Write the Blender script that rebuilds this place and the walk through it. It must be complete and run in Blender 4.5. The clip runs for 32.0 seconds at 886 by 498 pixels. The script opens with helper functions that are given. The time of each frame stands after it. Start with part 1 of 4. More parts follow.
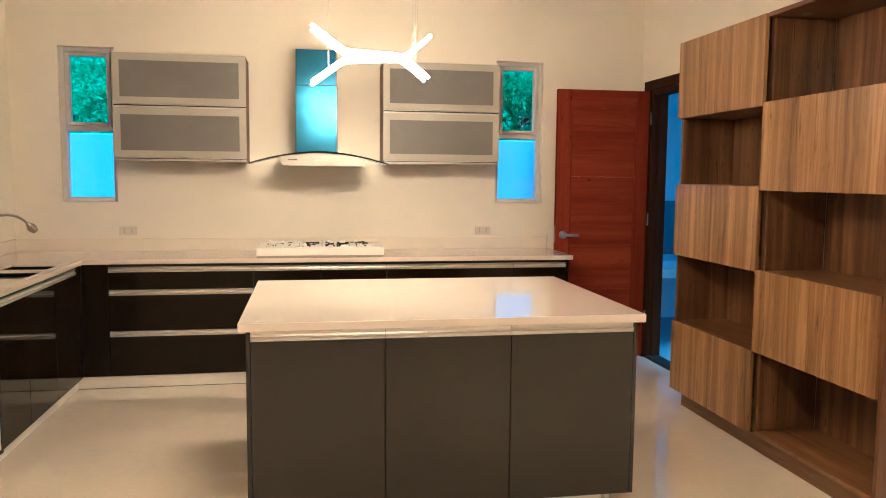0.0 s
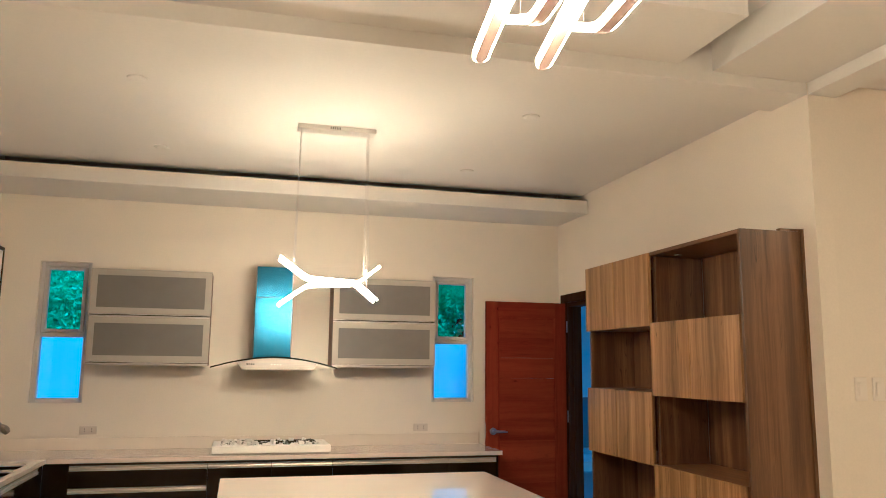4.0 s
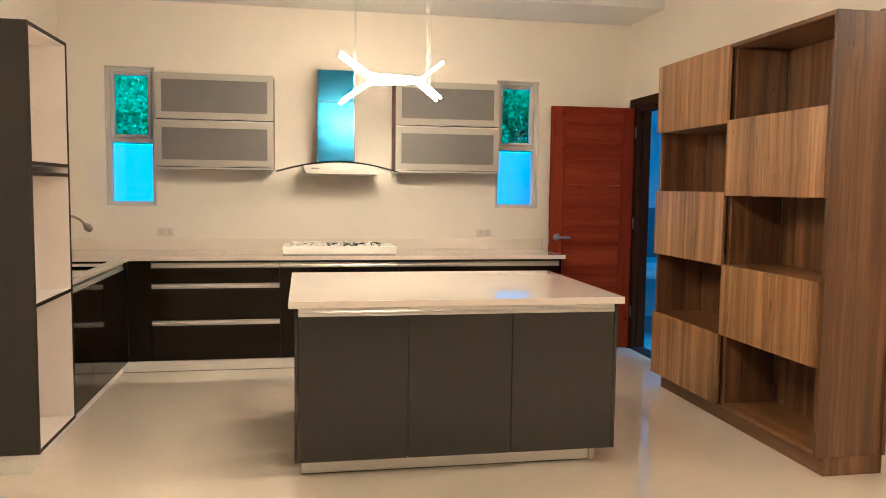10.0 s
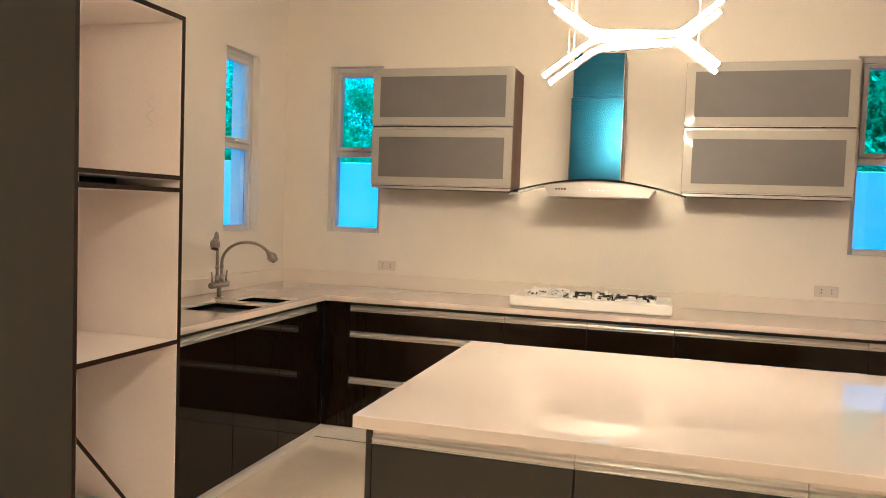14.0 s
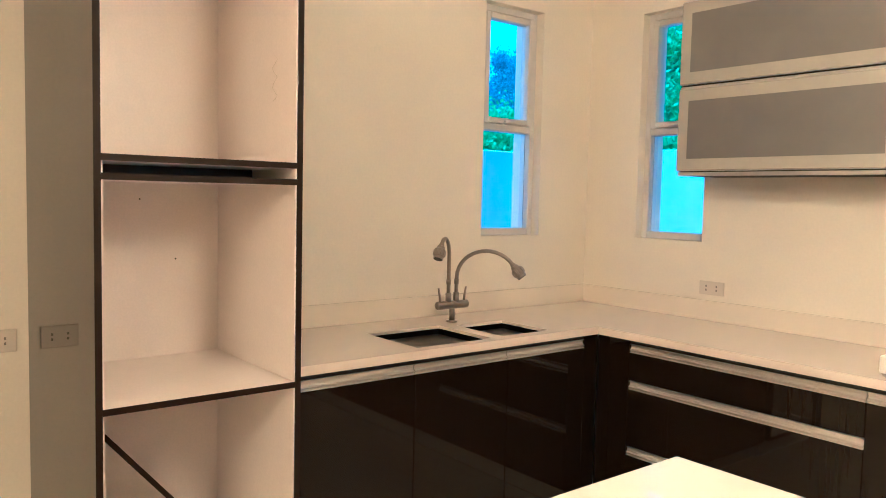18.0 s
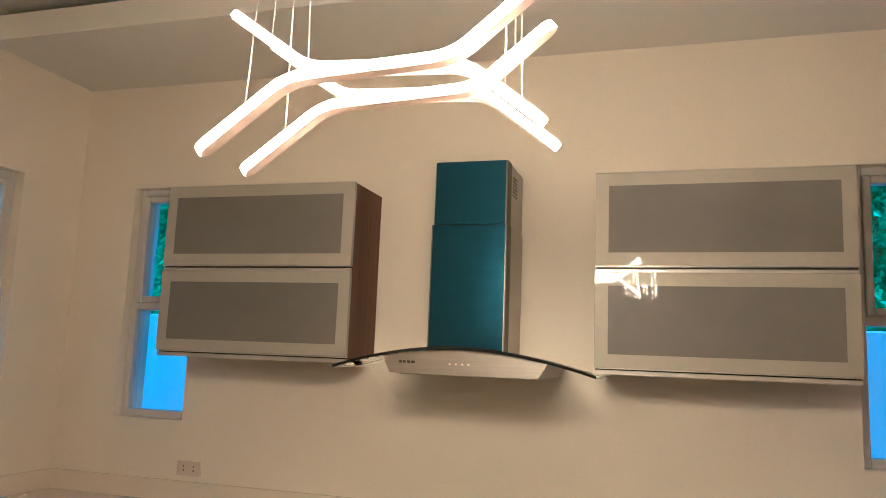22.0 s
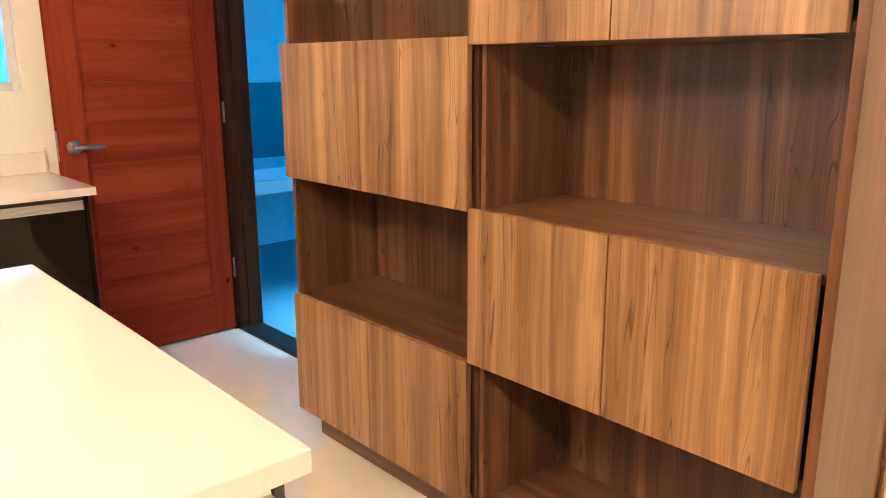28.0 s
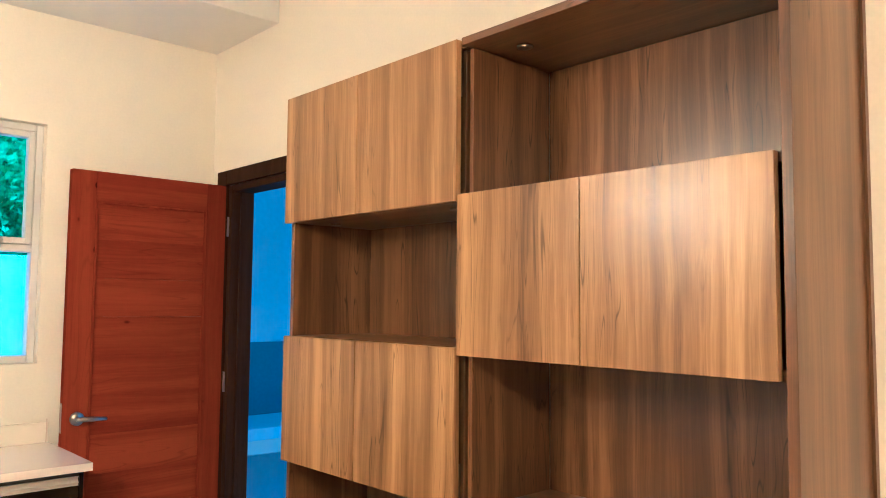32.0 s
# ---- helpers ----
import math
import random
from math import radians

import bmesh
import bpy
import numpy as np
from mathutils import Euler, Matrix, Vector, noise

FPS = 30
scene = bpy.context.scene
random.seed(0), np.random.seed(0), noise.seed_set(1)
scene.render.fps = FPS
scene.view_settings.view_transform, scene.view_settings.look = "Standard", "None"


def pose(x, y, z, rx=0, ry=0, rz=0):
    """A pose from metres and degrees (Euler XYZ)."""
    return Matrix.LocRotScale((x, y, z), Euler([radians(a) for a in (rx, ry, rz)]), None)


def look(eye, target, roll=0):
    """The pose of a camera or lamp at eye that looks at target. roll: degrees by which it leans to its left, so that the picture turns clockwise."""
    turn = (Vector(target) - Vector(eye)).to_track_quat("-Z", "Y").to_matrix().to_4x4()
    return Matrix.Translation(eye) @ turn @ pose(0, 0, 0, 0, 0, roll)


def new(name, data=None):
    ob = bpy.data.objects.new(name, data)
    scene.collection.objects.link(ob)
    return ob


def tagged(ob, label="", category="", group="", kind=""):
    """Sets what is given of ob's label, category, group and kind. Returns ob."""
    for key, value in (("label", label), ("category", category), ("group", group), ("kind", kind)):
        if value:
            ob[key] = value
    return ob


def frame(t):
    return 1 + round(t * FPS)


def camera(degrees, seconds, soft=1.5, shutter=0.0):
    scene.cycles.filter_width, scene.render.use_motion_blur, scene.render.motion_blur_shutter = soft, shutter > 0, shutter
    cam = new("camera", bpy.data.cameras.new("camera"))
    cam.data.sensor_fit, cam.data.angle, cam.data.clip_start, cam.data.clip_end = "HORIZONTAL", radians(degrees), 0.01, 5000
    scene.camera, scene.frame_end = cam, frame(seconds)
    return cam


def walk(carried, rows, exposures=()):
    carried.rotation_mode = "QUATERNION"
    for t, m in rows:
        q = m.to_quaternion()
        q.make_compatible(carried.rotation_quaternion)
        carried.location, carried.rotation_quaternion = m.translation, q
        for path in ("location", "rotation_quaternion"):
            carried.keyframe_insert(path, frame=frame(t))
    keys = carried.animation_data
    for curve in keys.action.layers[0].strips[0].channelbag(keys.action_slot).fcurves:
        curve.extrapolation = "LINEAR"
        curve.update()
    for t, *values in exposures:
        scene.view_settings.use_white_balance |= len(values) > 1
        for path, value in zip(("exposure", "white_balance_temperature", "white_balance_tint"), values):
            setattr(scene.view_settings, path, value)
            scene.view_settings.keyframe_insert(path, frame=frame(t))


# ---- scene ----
# A kitchen with an island, a dark L-shaped counter, a walnut shelf wall and a doorway to a utility room.
# x runs along the cooking wall, y = 0 is its face (the room lies at y < 0), z is up from the floor.
cam = camera(60.2, 32.0, soft=1.0)
PATH = [
    (0, (2.067, -5.881, 1.431), (2.412, -3.92, 1.243), 0.5),
    (0.5, (1.999, -6.087, 1.415), (2.38, -4.131, 1.239), 1.0),
    (1, (1.97, -6.312, 1.411), (2.3, -4.353, 1.181), 0.1),
    (1.5, (1.857, -6.465, 1.393), (2.173, -4.51, 1.109), -0.8),
    (2, (1.802, -6.555, 1.384), (2.135, -4.61, 1.057), -0.9),
    (2.5, (1.813, -6.581, 1.409), (2.157, -4.629, 1.139), 0.3),
    (3, (1.834, -6.582, 1.473), (2.242, -4.626, 1.38), 1.4),
    (3.5, (1.865, -6.578, 1.509), (2.33, -4.636, 1.621), 1.2),
    (4, (1.871, -6.584, 1.546), (2.374, -4.672, 1.847), 0.6),
    (4.5, (1.896, -6.59, 1.591), (2.421, -4.719, 2.064), -0.1),
    (6.5, (1.854, -6.605, 1.615), (2.387, -4.765, 2.19), -1.2),
    (7, (1.831, -6.588, 1.548), (2.326, -4.698, 1.976), -1.2),
    (7.5, (1.822, -6.574, 1.498), (2.286, -4.644, 1.747), -1.0),
    (8, (1.82, -6.575, 1.467), (2.251, -4.625, 1.574), -0.5),
    (8.5, (1.822, -6.576, 1.431), (2.228, -4.617, 1.436), 0.2),
    (9, (1.822, -6.574, 1.406), (2.226, -4.617, 1.317), 0.7),
    (9.5, (1.824, -6.565, 1.399), (2.217, -4.609, 1.251), 0.6),
    (10, (1.869, -6.49, 1.403), (2.228, -4.529, 1.243), 0.7),
    (10.5, (1.987, -6.339, 1.415), (2.272, -4.364, 1.269), 1.4),
    (11, (2.084, -6.163, 1.428), (2.25, -4.176, 1.283), 1.8),
    (11.5, (2.117, -5.909, 1.399), (2.162, -3.914, 1.265), 1.6),
    (12, (2.207, -5.705, 1.383), (2.159, -3.71, 1.25), 1.7),
    (12.5, (2.388, -5.5, 1.397), (2.16, -3.518, 1.263), 2.6),
    (13, (2.443, -5.286, 1.393), (2.065, -3.326, 1.271), 2.9),
    (13.5, (2.47, -5.004, 1.408), (2.009, -3.061, 1.303), 1.9),
    (14, (2.546, -4.747, 1.405), (1.983, -2.831, 1.301), 2.0),
    (14.5, (2.636, -4.51, 1.429), (1.955, -2.632, 1.327), 2.0),
    (16.5, (2.733, -3.493, 1.41), (1.685, -1.792, 1.33), 1.0),
    (17, (2.693, -3.294, 1.408), (1.498, -1.693, 1.319), 0.3),
    (17.5, (2.698, -3.176, 1.409), (1.284, -1.766, 1.295), 0.6),
    (18, (2.723, -3.146, 1.412), (1.164, -1.902, 1.275), 1.3),
    (18.5, (2.748, -3.143, 1.435), (1.219, -1.859, 1.328), 2.2),
    (19, (2.772, -3.127, 1.486), (1.357, -1.713, 1.486), 2.5),
    (19.5, (2.789, -3.127, 1.516), (1.46, -1.638, 1.634), 2.6),
    (20, (2.816, -3.124, 1.545), (1.609, -1.547, 1.779), 3.2),
    (20.5, (2.846, -3.112, 1.57), (1.818, -1.429, 1.901), 3.5),
    (21, (2.872, -3.097, 1.581), (2.055, -1.313, 1.968), 3.4),
    (21.5, (2.891, -3.087, 1.581), (2.23, -1.24, 1.968), 3.1),
    (22, (2.895, -3.085, 1.553), (2.304, -1.196, 1.839), 2.3),
    (22.5, (2.895, -3.091, 1.52), (2.365, -1.166, 1.625), 1.7),
    (23, (2.89, -3.087, 1.47), (2.438, -1.138, 1.462), 1.1),
    (23.5, (2.894, -3.086, 1.454), (2.556, -1.117, 1.378), 0.1),
    (24, (2.92, -3.1, 1.466), (2.792, -1.108, 1.349), -0.0),
    (24.5, (2.902, -3.104, 1.474), (3.055, -1.115, 1.331), 0.4),
    (25, (2.985, -3.14, 1.46), (3.39, -1.188, 1.296), -0.2),
    (25.5, (3.028, -3.198, 1.415), (3.749, -1.342, 1.228), 0.1),
    (26, (3.043, -3.231, 1.411), (4.104, -1.551, 1.178), 0.7),
    (26.5, (3.055, -3.285, 1.411), (4.33, -1.769, 1.135), 0.8),
    (28.5, (2.94, -3.812, 1.312), (4.222, -2.377, 0.768), 0.2),
    (29, (2.898, -3.846, 1.314), (4.168, -2.423, 0.71), 0.7),
    (29.5, (2.887, -3.845, 1.341), (4.188, -2.41, 0.843), 0.9),
    (30, (2.899, -3.846, 1.373), (4.226, -2.394, 1.015), 0.8),
    (30.5, (2.894, -3.836, 1.42), (4.237, -2.372, 1.185), 0.7),
    (31, (2.891, -3.824, 1.453), (4.24, -2.352, 1.336), 0.7),
    (31.5, (2.888, -3.824, 1.49), (4.237, -2.348, 1.508), 0.5),
    (32, (2.884, -3.829, 1.52), (4.232, -2.358, 1.66), 0.5),
]
EXPOSURE = [(0, 1.16, 3020), (2, 1.14, 3010), (3, 1.14, 3000), (4, 0.74, 2955), (4.5, 0.64, 2940), (6.5, 0.36, 2900), (7, 0.44, 2905), (8, 0.90, 2910), (9, 1.04, 2930), (11, 1.19, 2940), (12, 1.22, 2955), (13, 1.08, 2970), (14, 0.99, 3000), (17, 1.23, 3030), (18.5, 1.44, 3010), (20, 0.72, 3010), (22, 0.38, 3000), (22.5, 0.56, 3020), (23, 0.94, 3040), (25, 1.38, 3110), (26, 1.74, 3095), (26.5, 1.86, 3090), (28.5, 1.98, 3050), (29.5, 1.94, 3055), (30, 1.82, 3060), (31, 1.86, 2980), (32, 1.90, 2930)]
walk(cam, [(t, look(eye, target, roll)) for t, eye, target, roll in PATH],
     exposures=[(t, e, k, -25.0) for t, e, k in EXPOSURE])

# ---------------------------------------------------------------- light
world = bpy.data.worlds.new("sky")
world.use_nodes = True
scene.world = world
wn = world.node_tree.nodes
sky = wn.new("ShaderNodeTexSky")
sky.sky_type, sky.sun_disc = "NISHITA", False
sky.sun_elevation, sky.sun_rotation = radians(62), radians(162)
world.node_tree.links.new(sky.outputs[0], wn["Background"].inputs[0])
wn["Background"].inputs[1].default_value = 0.15
sun = new("sun", bpy.data.lights.new("sun", "SUN"))
sun.data.energy, sun.data.angle, sun.data.color = 2.6, radians(14), (1.0, 0.97, 0.92)
sun.matrix_world = look((1.0, -3.0, 6.0), (0.0, 0.0, 0.0))

LAMP = (1.0, 0.385, 0.128)      # warm white of the LED bars
LAMP_POWER = 205.0

# ---------------------------------------------------------------- helpers
PLACE = {}


def at_of(ob):
    return PLACE.get(ob.name, Vector((0, 0, 0)))


def thing(name, base, label, category, group="", kind=""):
    ob = new(name)
    ob.empty_display_size = 0.1
    ob.location = base
    PLACE[ob.name] = Vector(base)
    return tagged(ob, label, category, group, kind)


def finish(name, bm, material, parent=None, label="", smooth=False):
    """Link a bmesh given in world places as one object whose origin is its own middle."""
    me = bpy.data.meshes.new(name)
    bmesh.ops.recalc_face_normals(bm, faces=bm.faces)
    lo = Vector([min(v.co[i] for v in bm.verts) for i in range(3)])
    hi = Vector([max(v.co[i] for v in bm.verts) for i in range(3)])
    mid = (lo + hi) / 2
    bmesh.ops.translate(bm, verts=bm.verts, vec=-mid)
    if smooth:
        for f in bm.faces:
            f.smooth = True
    bm.to_mesh(me)
    bm.free()
    me.materials.append(material)
    ob = new(name, me)
    PLACE[ob.name] = mid
    if parent is None:
        ob.location = mid
    else:
        ob.parent = parent
        ob.location = mid - at_of(parent)
    if label:
        tagged(ob, label)
    return ob


part = finish


def structure(name, bm, material, label, category):
    return tagged(finish(name, bm, material), label, category, kind="structure")


def add_box(bm, a, b, bevel=0.0, seg=1):
    """A box from corner a to corner b inside bm, its edges rounded by bevel."""
    lo = [min(p, q) for p, q in zip(a, b)]
    hi = [max(p, q) for p, q in zip(a, b)]
    m = Matrix.Translation([(p + q) / 2 for p, q in zip(lo, hi)]) @ Matrix.Diagonal([q - p for p, q in zip(lo, hi)] + [1])
    got = bmesh.ops.create_cube(bm, size=1.0, matrix=m)["verts"]
    if bevel:
        edges = {e for v in got for e in v.link_edges}
        bmesh.ops.bevel(bm, geom=list(edges), offset=bevel, segments=seg, affect="EDGES", profile=0.5)
    return bm


def box(a, b, bevel=0.0, seg=1):
    return add_box(bmesh.new(), a, b, bevel, seg)


def add_rod(bm, a, b, r, seg=12, r2=None):
    a, b = Vector(a), Vector(b)
    d = b - a
    m = Matrix.Translation((a + b) / 2) @ d.to_track_quat("Z", "Y").to_matrix().to_4x4()
    bmesh.ops.create_cone(bm, cap_ends=True, segments=seg, radius1=r, radius2=r if r2 is None else r2, depth=d.length, matrix=m)
    return bm


def rod(a, b, r, seg=12, r2=None):
    return add_rod(bmesh.new(), a, b, r, seg, r2)


def tube(points, r, seg=10):
    """A round tube through points, capped at both ends."""
    bm, rings = bmesh.new(), []
    pts = [Vector(p) for p in points]
    side = None
    for i, p in enumerate(pts):
        d = (pts[min(i + 1, len(pts) - 1)] - pts[max(i - 1, 0)]).normalized()
        if side is None:
            side = d.orthogonal().normalized()
        side = (side - d * side.dot(d)).normalized()
        up = d.cross(side)
        rr = r[i] if isinstance(r, (list, tuple)) else r
        rings.append([bm.verts.new(p + rr * (math.cos(k * math.tau / seg) * side + math.sin(k * math.tau / seg) * up)) for k in range(seg)])
    for a, b in zip(rings, rings[1:]):
        for k in range(seg):
            bm.faces.new((a[k], a[(k + 1) % seg], b[(k + 1) % seg], b[k]))
    bm.faces.new(rings[0][::-1])
    bm.faces.new(rings[-1])
    return bm


def prism(outline, axis, lo, hi):
    """An outline of 2D points pushed along an axis from lo to hi."""
    bm = bmesh.new()

    def put(p, h):
        q = list(p)
        q.insert(axis, h)
        return bm.verts.new(q)

    a, b = [put(p, lo) for p in outline], [put(p, hi) for p in outline]
    n = len(outline)
    for k in range(n):
        bm.faces.new((a[k], a[(k + 1) % n], b[(k + 1) % n], b[k]))
    bm.faces.new(a[::-1])
    bm.faces.new(b)
    return bm


def wall_mesh(axis, face, back, lo, hi, z0, z1, holes):
    """A wall whose normal is the axis, between face and back, from lo to hi, with holes (a0, a1, z0, z1) cut through."""
    bm = bmesh.new()
    cuts = sorted({lo, hi, *(h[0] for h in holes), *(h[1] for h in holes)})

    def put(a, b, za, zb):
        if axis == 1:
            add_box(bm, (a, face, za), (b, back, zb))
        else:
            add_box(bm, (face, a, za), (back, b, zb))

    for a, b in zip(cuts, cuts[1:]):
        mine = sorted([h for h in holes if h[0] <= a + 1e-6 and h[1] >= b - 1e-6], key=lambda h: h[2])
        z = z0
        for h in mine:
            if h[2] > z:
                put(a, b, z, h[2])
            z = h[3]
        if z < z1:
            put(a, b, z, z1)
    bmesh.ops.remove_doubles(bm, verts=bm.verts, dist=1e-5)
    return bm


# ---------------------------------------------------------------- materials
def material(name, color, rough=0.5, metal=0.0, spec=0.5, coat=0.0, grain=0.0, grain_scale=40.0, stain=0.0, stain_scale=1.5, bump=0.0, bump_scale=200.0, stretch=(1, 1, 1), coat_ior=1.5):
    m = bpy.data.materials.new(name)
    m.use_nodes = True
    nt = m.node_tree
    b = nt.nodes["Principled BSDF"]
    b.inputs["Base Color"].default_value = (*color, 1)
    b.inputs["Roughness"].default_value = rough
    b.inputs["Metallic"].default_value = metal
    b.inputs["Specular IOR Level"].default_value = spec
    b.inputs["Coat Weight"].default_value = coat
    b.inputs["Coat Roughness"].default_value = 0.015
    b.inputs["Coat IOR"].default_value = coat_ior
    co = nt.nodes.new("ShaderNodeTexCoord")
    mp = nt.nodes.new("ShaderNodeMapping")
    mp.inputs["Scale"].default_value = stretch
    nt.links.new(co.outputs["Object"], mp.inputs["Vector"])
    col = None
    for amount, scale, detail in ((grain, grain_scale, 6.0), (stain, stain_scale, 3.0)):
        if not amount:
            continue
        n = nt.nodes.new("ShaderNodeTexNoise")
        n.inputs["Scale"].default_value, n.inputs["Detail"].default_value = scale, detail
        nt.links.new(mp.outputs[0], n.inputs["Vector"])
        mix = nt.nodes.new("ShaderNodeMix")
        mix.data_type, mix.blend_type = "RGBA", "MULTIPLY"
        mix.inputs["Factor"].default_value = 1.0
        ramp = nt.nodes.new("ShaderNodeMapRange")
        ramp.inputs["From Min"].default_value, ramp.inputs["From Max"].default_value = 0.3, 0.7
        ramp.inputs["To Min"].default_value, ramp.inputs["To Max"].default_value = 1 - amount, 1 + amount * 0.4
        nt.links.new(n.outputs["Fac"], ramp.inputs["Value"])
        if col is None:
            mix.inputs["A"].default_value = (*color, 1)
        else:
            nt.links.new(col, mix.inputs["A"])
        nt.links.new(ramp.outputs[0], mix.inputs["B"])
        col = mix.outputs["Result"]
    if col is not None:
        nt.links.new(col, b.inputs["Base Color"])
    if bump:
        n = nt.nodes.new("ShaderNodeTexNoise")
        n.inputs["Scale"].default_value, n.inputs["Detail"].default_value = bump_scale, 4.0
        nt.links.new(mp.outputs[0], n.inputs["Vector"])
        bp = nt.nodes.new("ShaderNodeBump")
        bp.inputs["Strength"].default_value, bp.inputs["Distance"].default_value = bump, 0.002
        nt.links.new(n.outputs["Fac"], bp.inputs["Height"])
        nt.links.new(bp.outputs[0], b.inputs["Normal"])
    return m


def wood(name, dark, mid, light, axis, across=14.0, along=0.9, rough=0.45, knots=0.0, line=0.5, spec=0.35, tone=0.25):
    """Wood with its grain along an axis: boards of differing tone, fine streaks, nested dark veins in patches and, if asked, knots; each piece has its own figure."""
    m = bpy.data.materials.new(name)
    m.use_nodes = True
    nt = m.node_tree
    b = nt.nodes["Principled BSDF"]
    b.inputs["Roughness"].default_value = rough
    b.inputs["Specular IOR Level"].default_value = spec
    co, info = nt.nodes.new("ShaderNodeTexCoord"), nt.nodes.new("ShaderNodeObjectInfo")
    off = nt.nodes.new("ShaderNodeVectorMath")
    off.operation = "MULTIPLY_ADD"
    nt.links.new(info.outputs["Random"], off.inputs[0])
    off.inputs[1].default_value = (7.3, 11.1, 5.7)
    nt.links.new(co.outputs["Object"], off.inputs[2])

    def stretched(a, l, source=None):
        mp = nt.nodes.new("ShaderNodeMapping")
        k = [a, a, a]
        k[axis] = l
        mp.inputs["Scale"].default_value = k
        nt.links.new(source or off.outputs[0], mp.inputs["Vector"])
        return mp.outputs[0]

    def noise_of(vec, detail, distortion=0.0, rough_=0.5):
        n = nt.nodes.new("ShaderNodeTexNoise")
        n.inputs["Scale"].default_value, n.inputs["Detail"].default_value = 1.0, detail
        n.inputs["Distortion"].default_value, n.inputs["Roughness"].default_value = distortion, rough_
        nt.links.new(vec, n.inputs["Vector"])
        return n.outputs["Fac"]

    def calc(op, x, y, z=None):
        n = nt.nodes.new("ShaderNodeMath")
        n.operation = op
        for i, v in enumerate((x, y, z)):
            if v is None:
                continue
            if isinstance(v, (int, float)):
                n.inputs[i].default_value = v
            else:
                nt.links.new(v, n.inputs[i])
        return n.outputs[0]

    def remap(v, a, b_, c, d):
        n = nt.nodes.new("ShaderNodeMapRange")
        n.interpolation_type = "SMOOTHSTEP"
        for key, val in (("From Min", a), ("From Max", b_), ("To Min", c), ("To Max", d)):
            n.inputs[key].default_value = val
        nt.links.new(v, n.inputs["Value"])
        return n.outputs[0]

    def blend(f, a, b_, how="MIX"):
        n = nt.nodes.new("ShaderNodeMix")
        n.data_type, n.blend_type = "RGBA", how
        nt.links.new(f, n.inputs["Factor"])
        nt.links.new(a, n.inputs["A"])
        n.inputs["B"].default_value = (*b_, 1)
        return n.outputs["Result"]

    # a slow wander so that streaks are not dead straight
    wander = nt.nodes.new("ShaderNodeTexNoise")
    wander.inputs["Scale"].default_value, wander.inputs["Detail"].default_value = 1.0, 2.0
    nt.links.new(stretched(5.0, 2.2), wander.inputs["Vector"])
    bent = nt.nodes.new("ShaderNodeVectorMath")
    bent.operation = "MULTIPLY_ADD"
    nt.links.new(wander.outputs["Color"], bent.inputs[0])
    bent.inputs[1].default_value = (0.034, 0.034, 0.034)
    nt.links.new(off.outputs[0], bent.inputs[2])
    vec = bent.outputs[0]
    broad = noise_of(stretched(across * 0.8, along * 0.25, vec), 2.0)
    streak = noise_of(stretched(across * 2.1, along * 0.75, vec), 5.0, 0.35, 0.66)
    pores = noise_of(stretched(across * 22.0, along * 7.0, vec), 2.0)
    mixv = calc("MULTIPLY_ADD", streak, 0.62, calc("MULTIPLY", broad, 0.56))
    mixv = calc("MULTIPLY_ADD", pores, 0.12, calc("ADD", mixv, 0.19))
    ramp = nt.nodes.new("ShaderNodeValToRGB")
    els = ramp.color_ramp.elements
    els[0].position, els[0].color = 0.62, (*dark, 1)
    els[1].position, els[1].color = 0.98, (*light, 1)
    e = els.new(0.82)
    e.color = (*mid, 1)
    nt.links.new(mixv, ramp.inputs[0])
    col = ramp.outputs[0]
    # boards of a slightly different tone, and a tone for each piece
    board = noise_of(stretched(across * 0.55, along * 0.04), 0.0)
    col = blend(remap(board, 0.38, 0.62, 0.0, tone), col, tuple(c * 0.6 for c in mid))
    # nested dark veins that come in patches
    field = noise_of(stretched(across * 1.3, along * 0.75, vec), 1.0, 0.35)
    tri = calc("PINGPONG", calc("MULTIPLY", field, 15.0), 0.5)
    thin = remap(tri, 0.40, 0.495, 0.0, 1.0)
    patch = remap(noise_of(stretched(across * 0.50, along * 1.1, vec), 1.0), 0.44, 0.56, 0.0, line)
    broken = remap(noise_of(stretched(across * 2.0, along * 6.0), 2.0), 0.38, 0.55, 0.35, 1.0)
    col = blend(calc("MULTIPLY", calc("MULTIPLY", thin, patch), broken), col, tuple(c * 0.5 for c in dark))
    if knots:
        v = nt.nodes.new("ShaderNodeTexVoronoi")
        v.inputs["Scale"].default_value = 1.0
        nt.links.new(stretched(13.0, 7.0), v.inputs["Vector"])
        sep = nt.nodes.new("ShaderNodeSeparateColor")
        nt.links.new(v.outputs["Color"], sep.inputs[0])
        sel = calc("GREATER_THAN", sep.outputs[0], 0.80)
        ring = remap(v.outputs["Distance"], 0.07, 0.14, knots, 0.0)
        halo = remap(v.outputs["Distance"], 0.10, 0.34, knots * 0.3, 0.0)
        col = blend(calc("MULTIPLY", halo, sel), col, dark)
        col = blend(calc("MULTIPLY", ring, sel), col, tuple(c * 0.3 for c in dark))
    nt.links.new(col, b.inputs["Base Color"])
    bp = nt.nodes.new("ShaderNodeBump")
    bp.inputs["Strength"].default_value, bp.inputs["Distance"].default_value = 0.10, 0.001
    nt.links.new(pores, bp.inputs["Height"])
    nt.links.new(bp.outputs[0], b.inputs["Normal"])
    return m


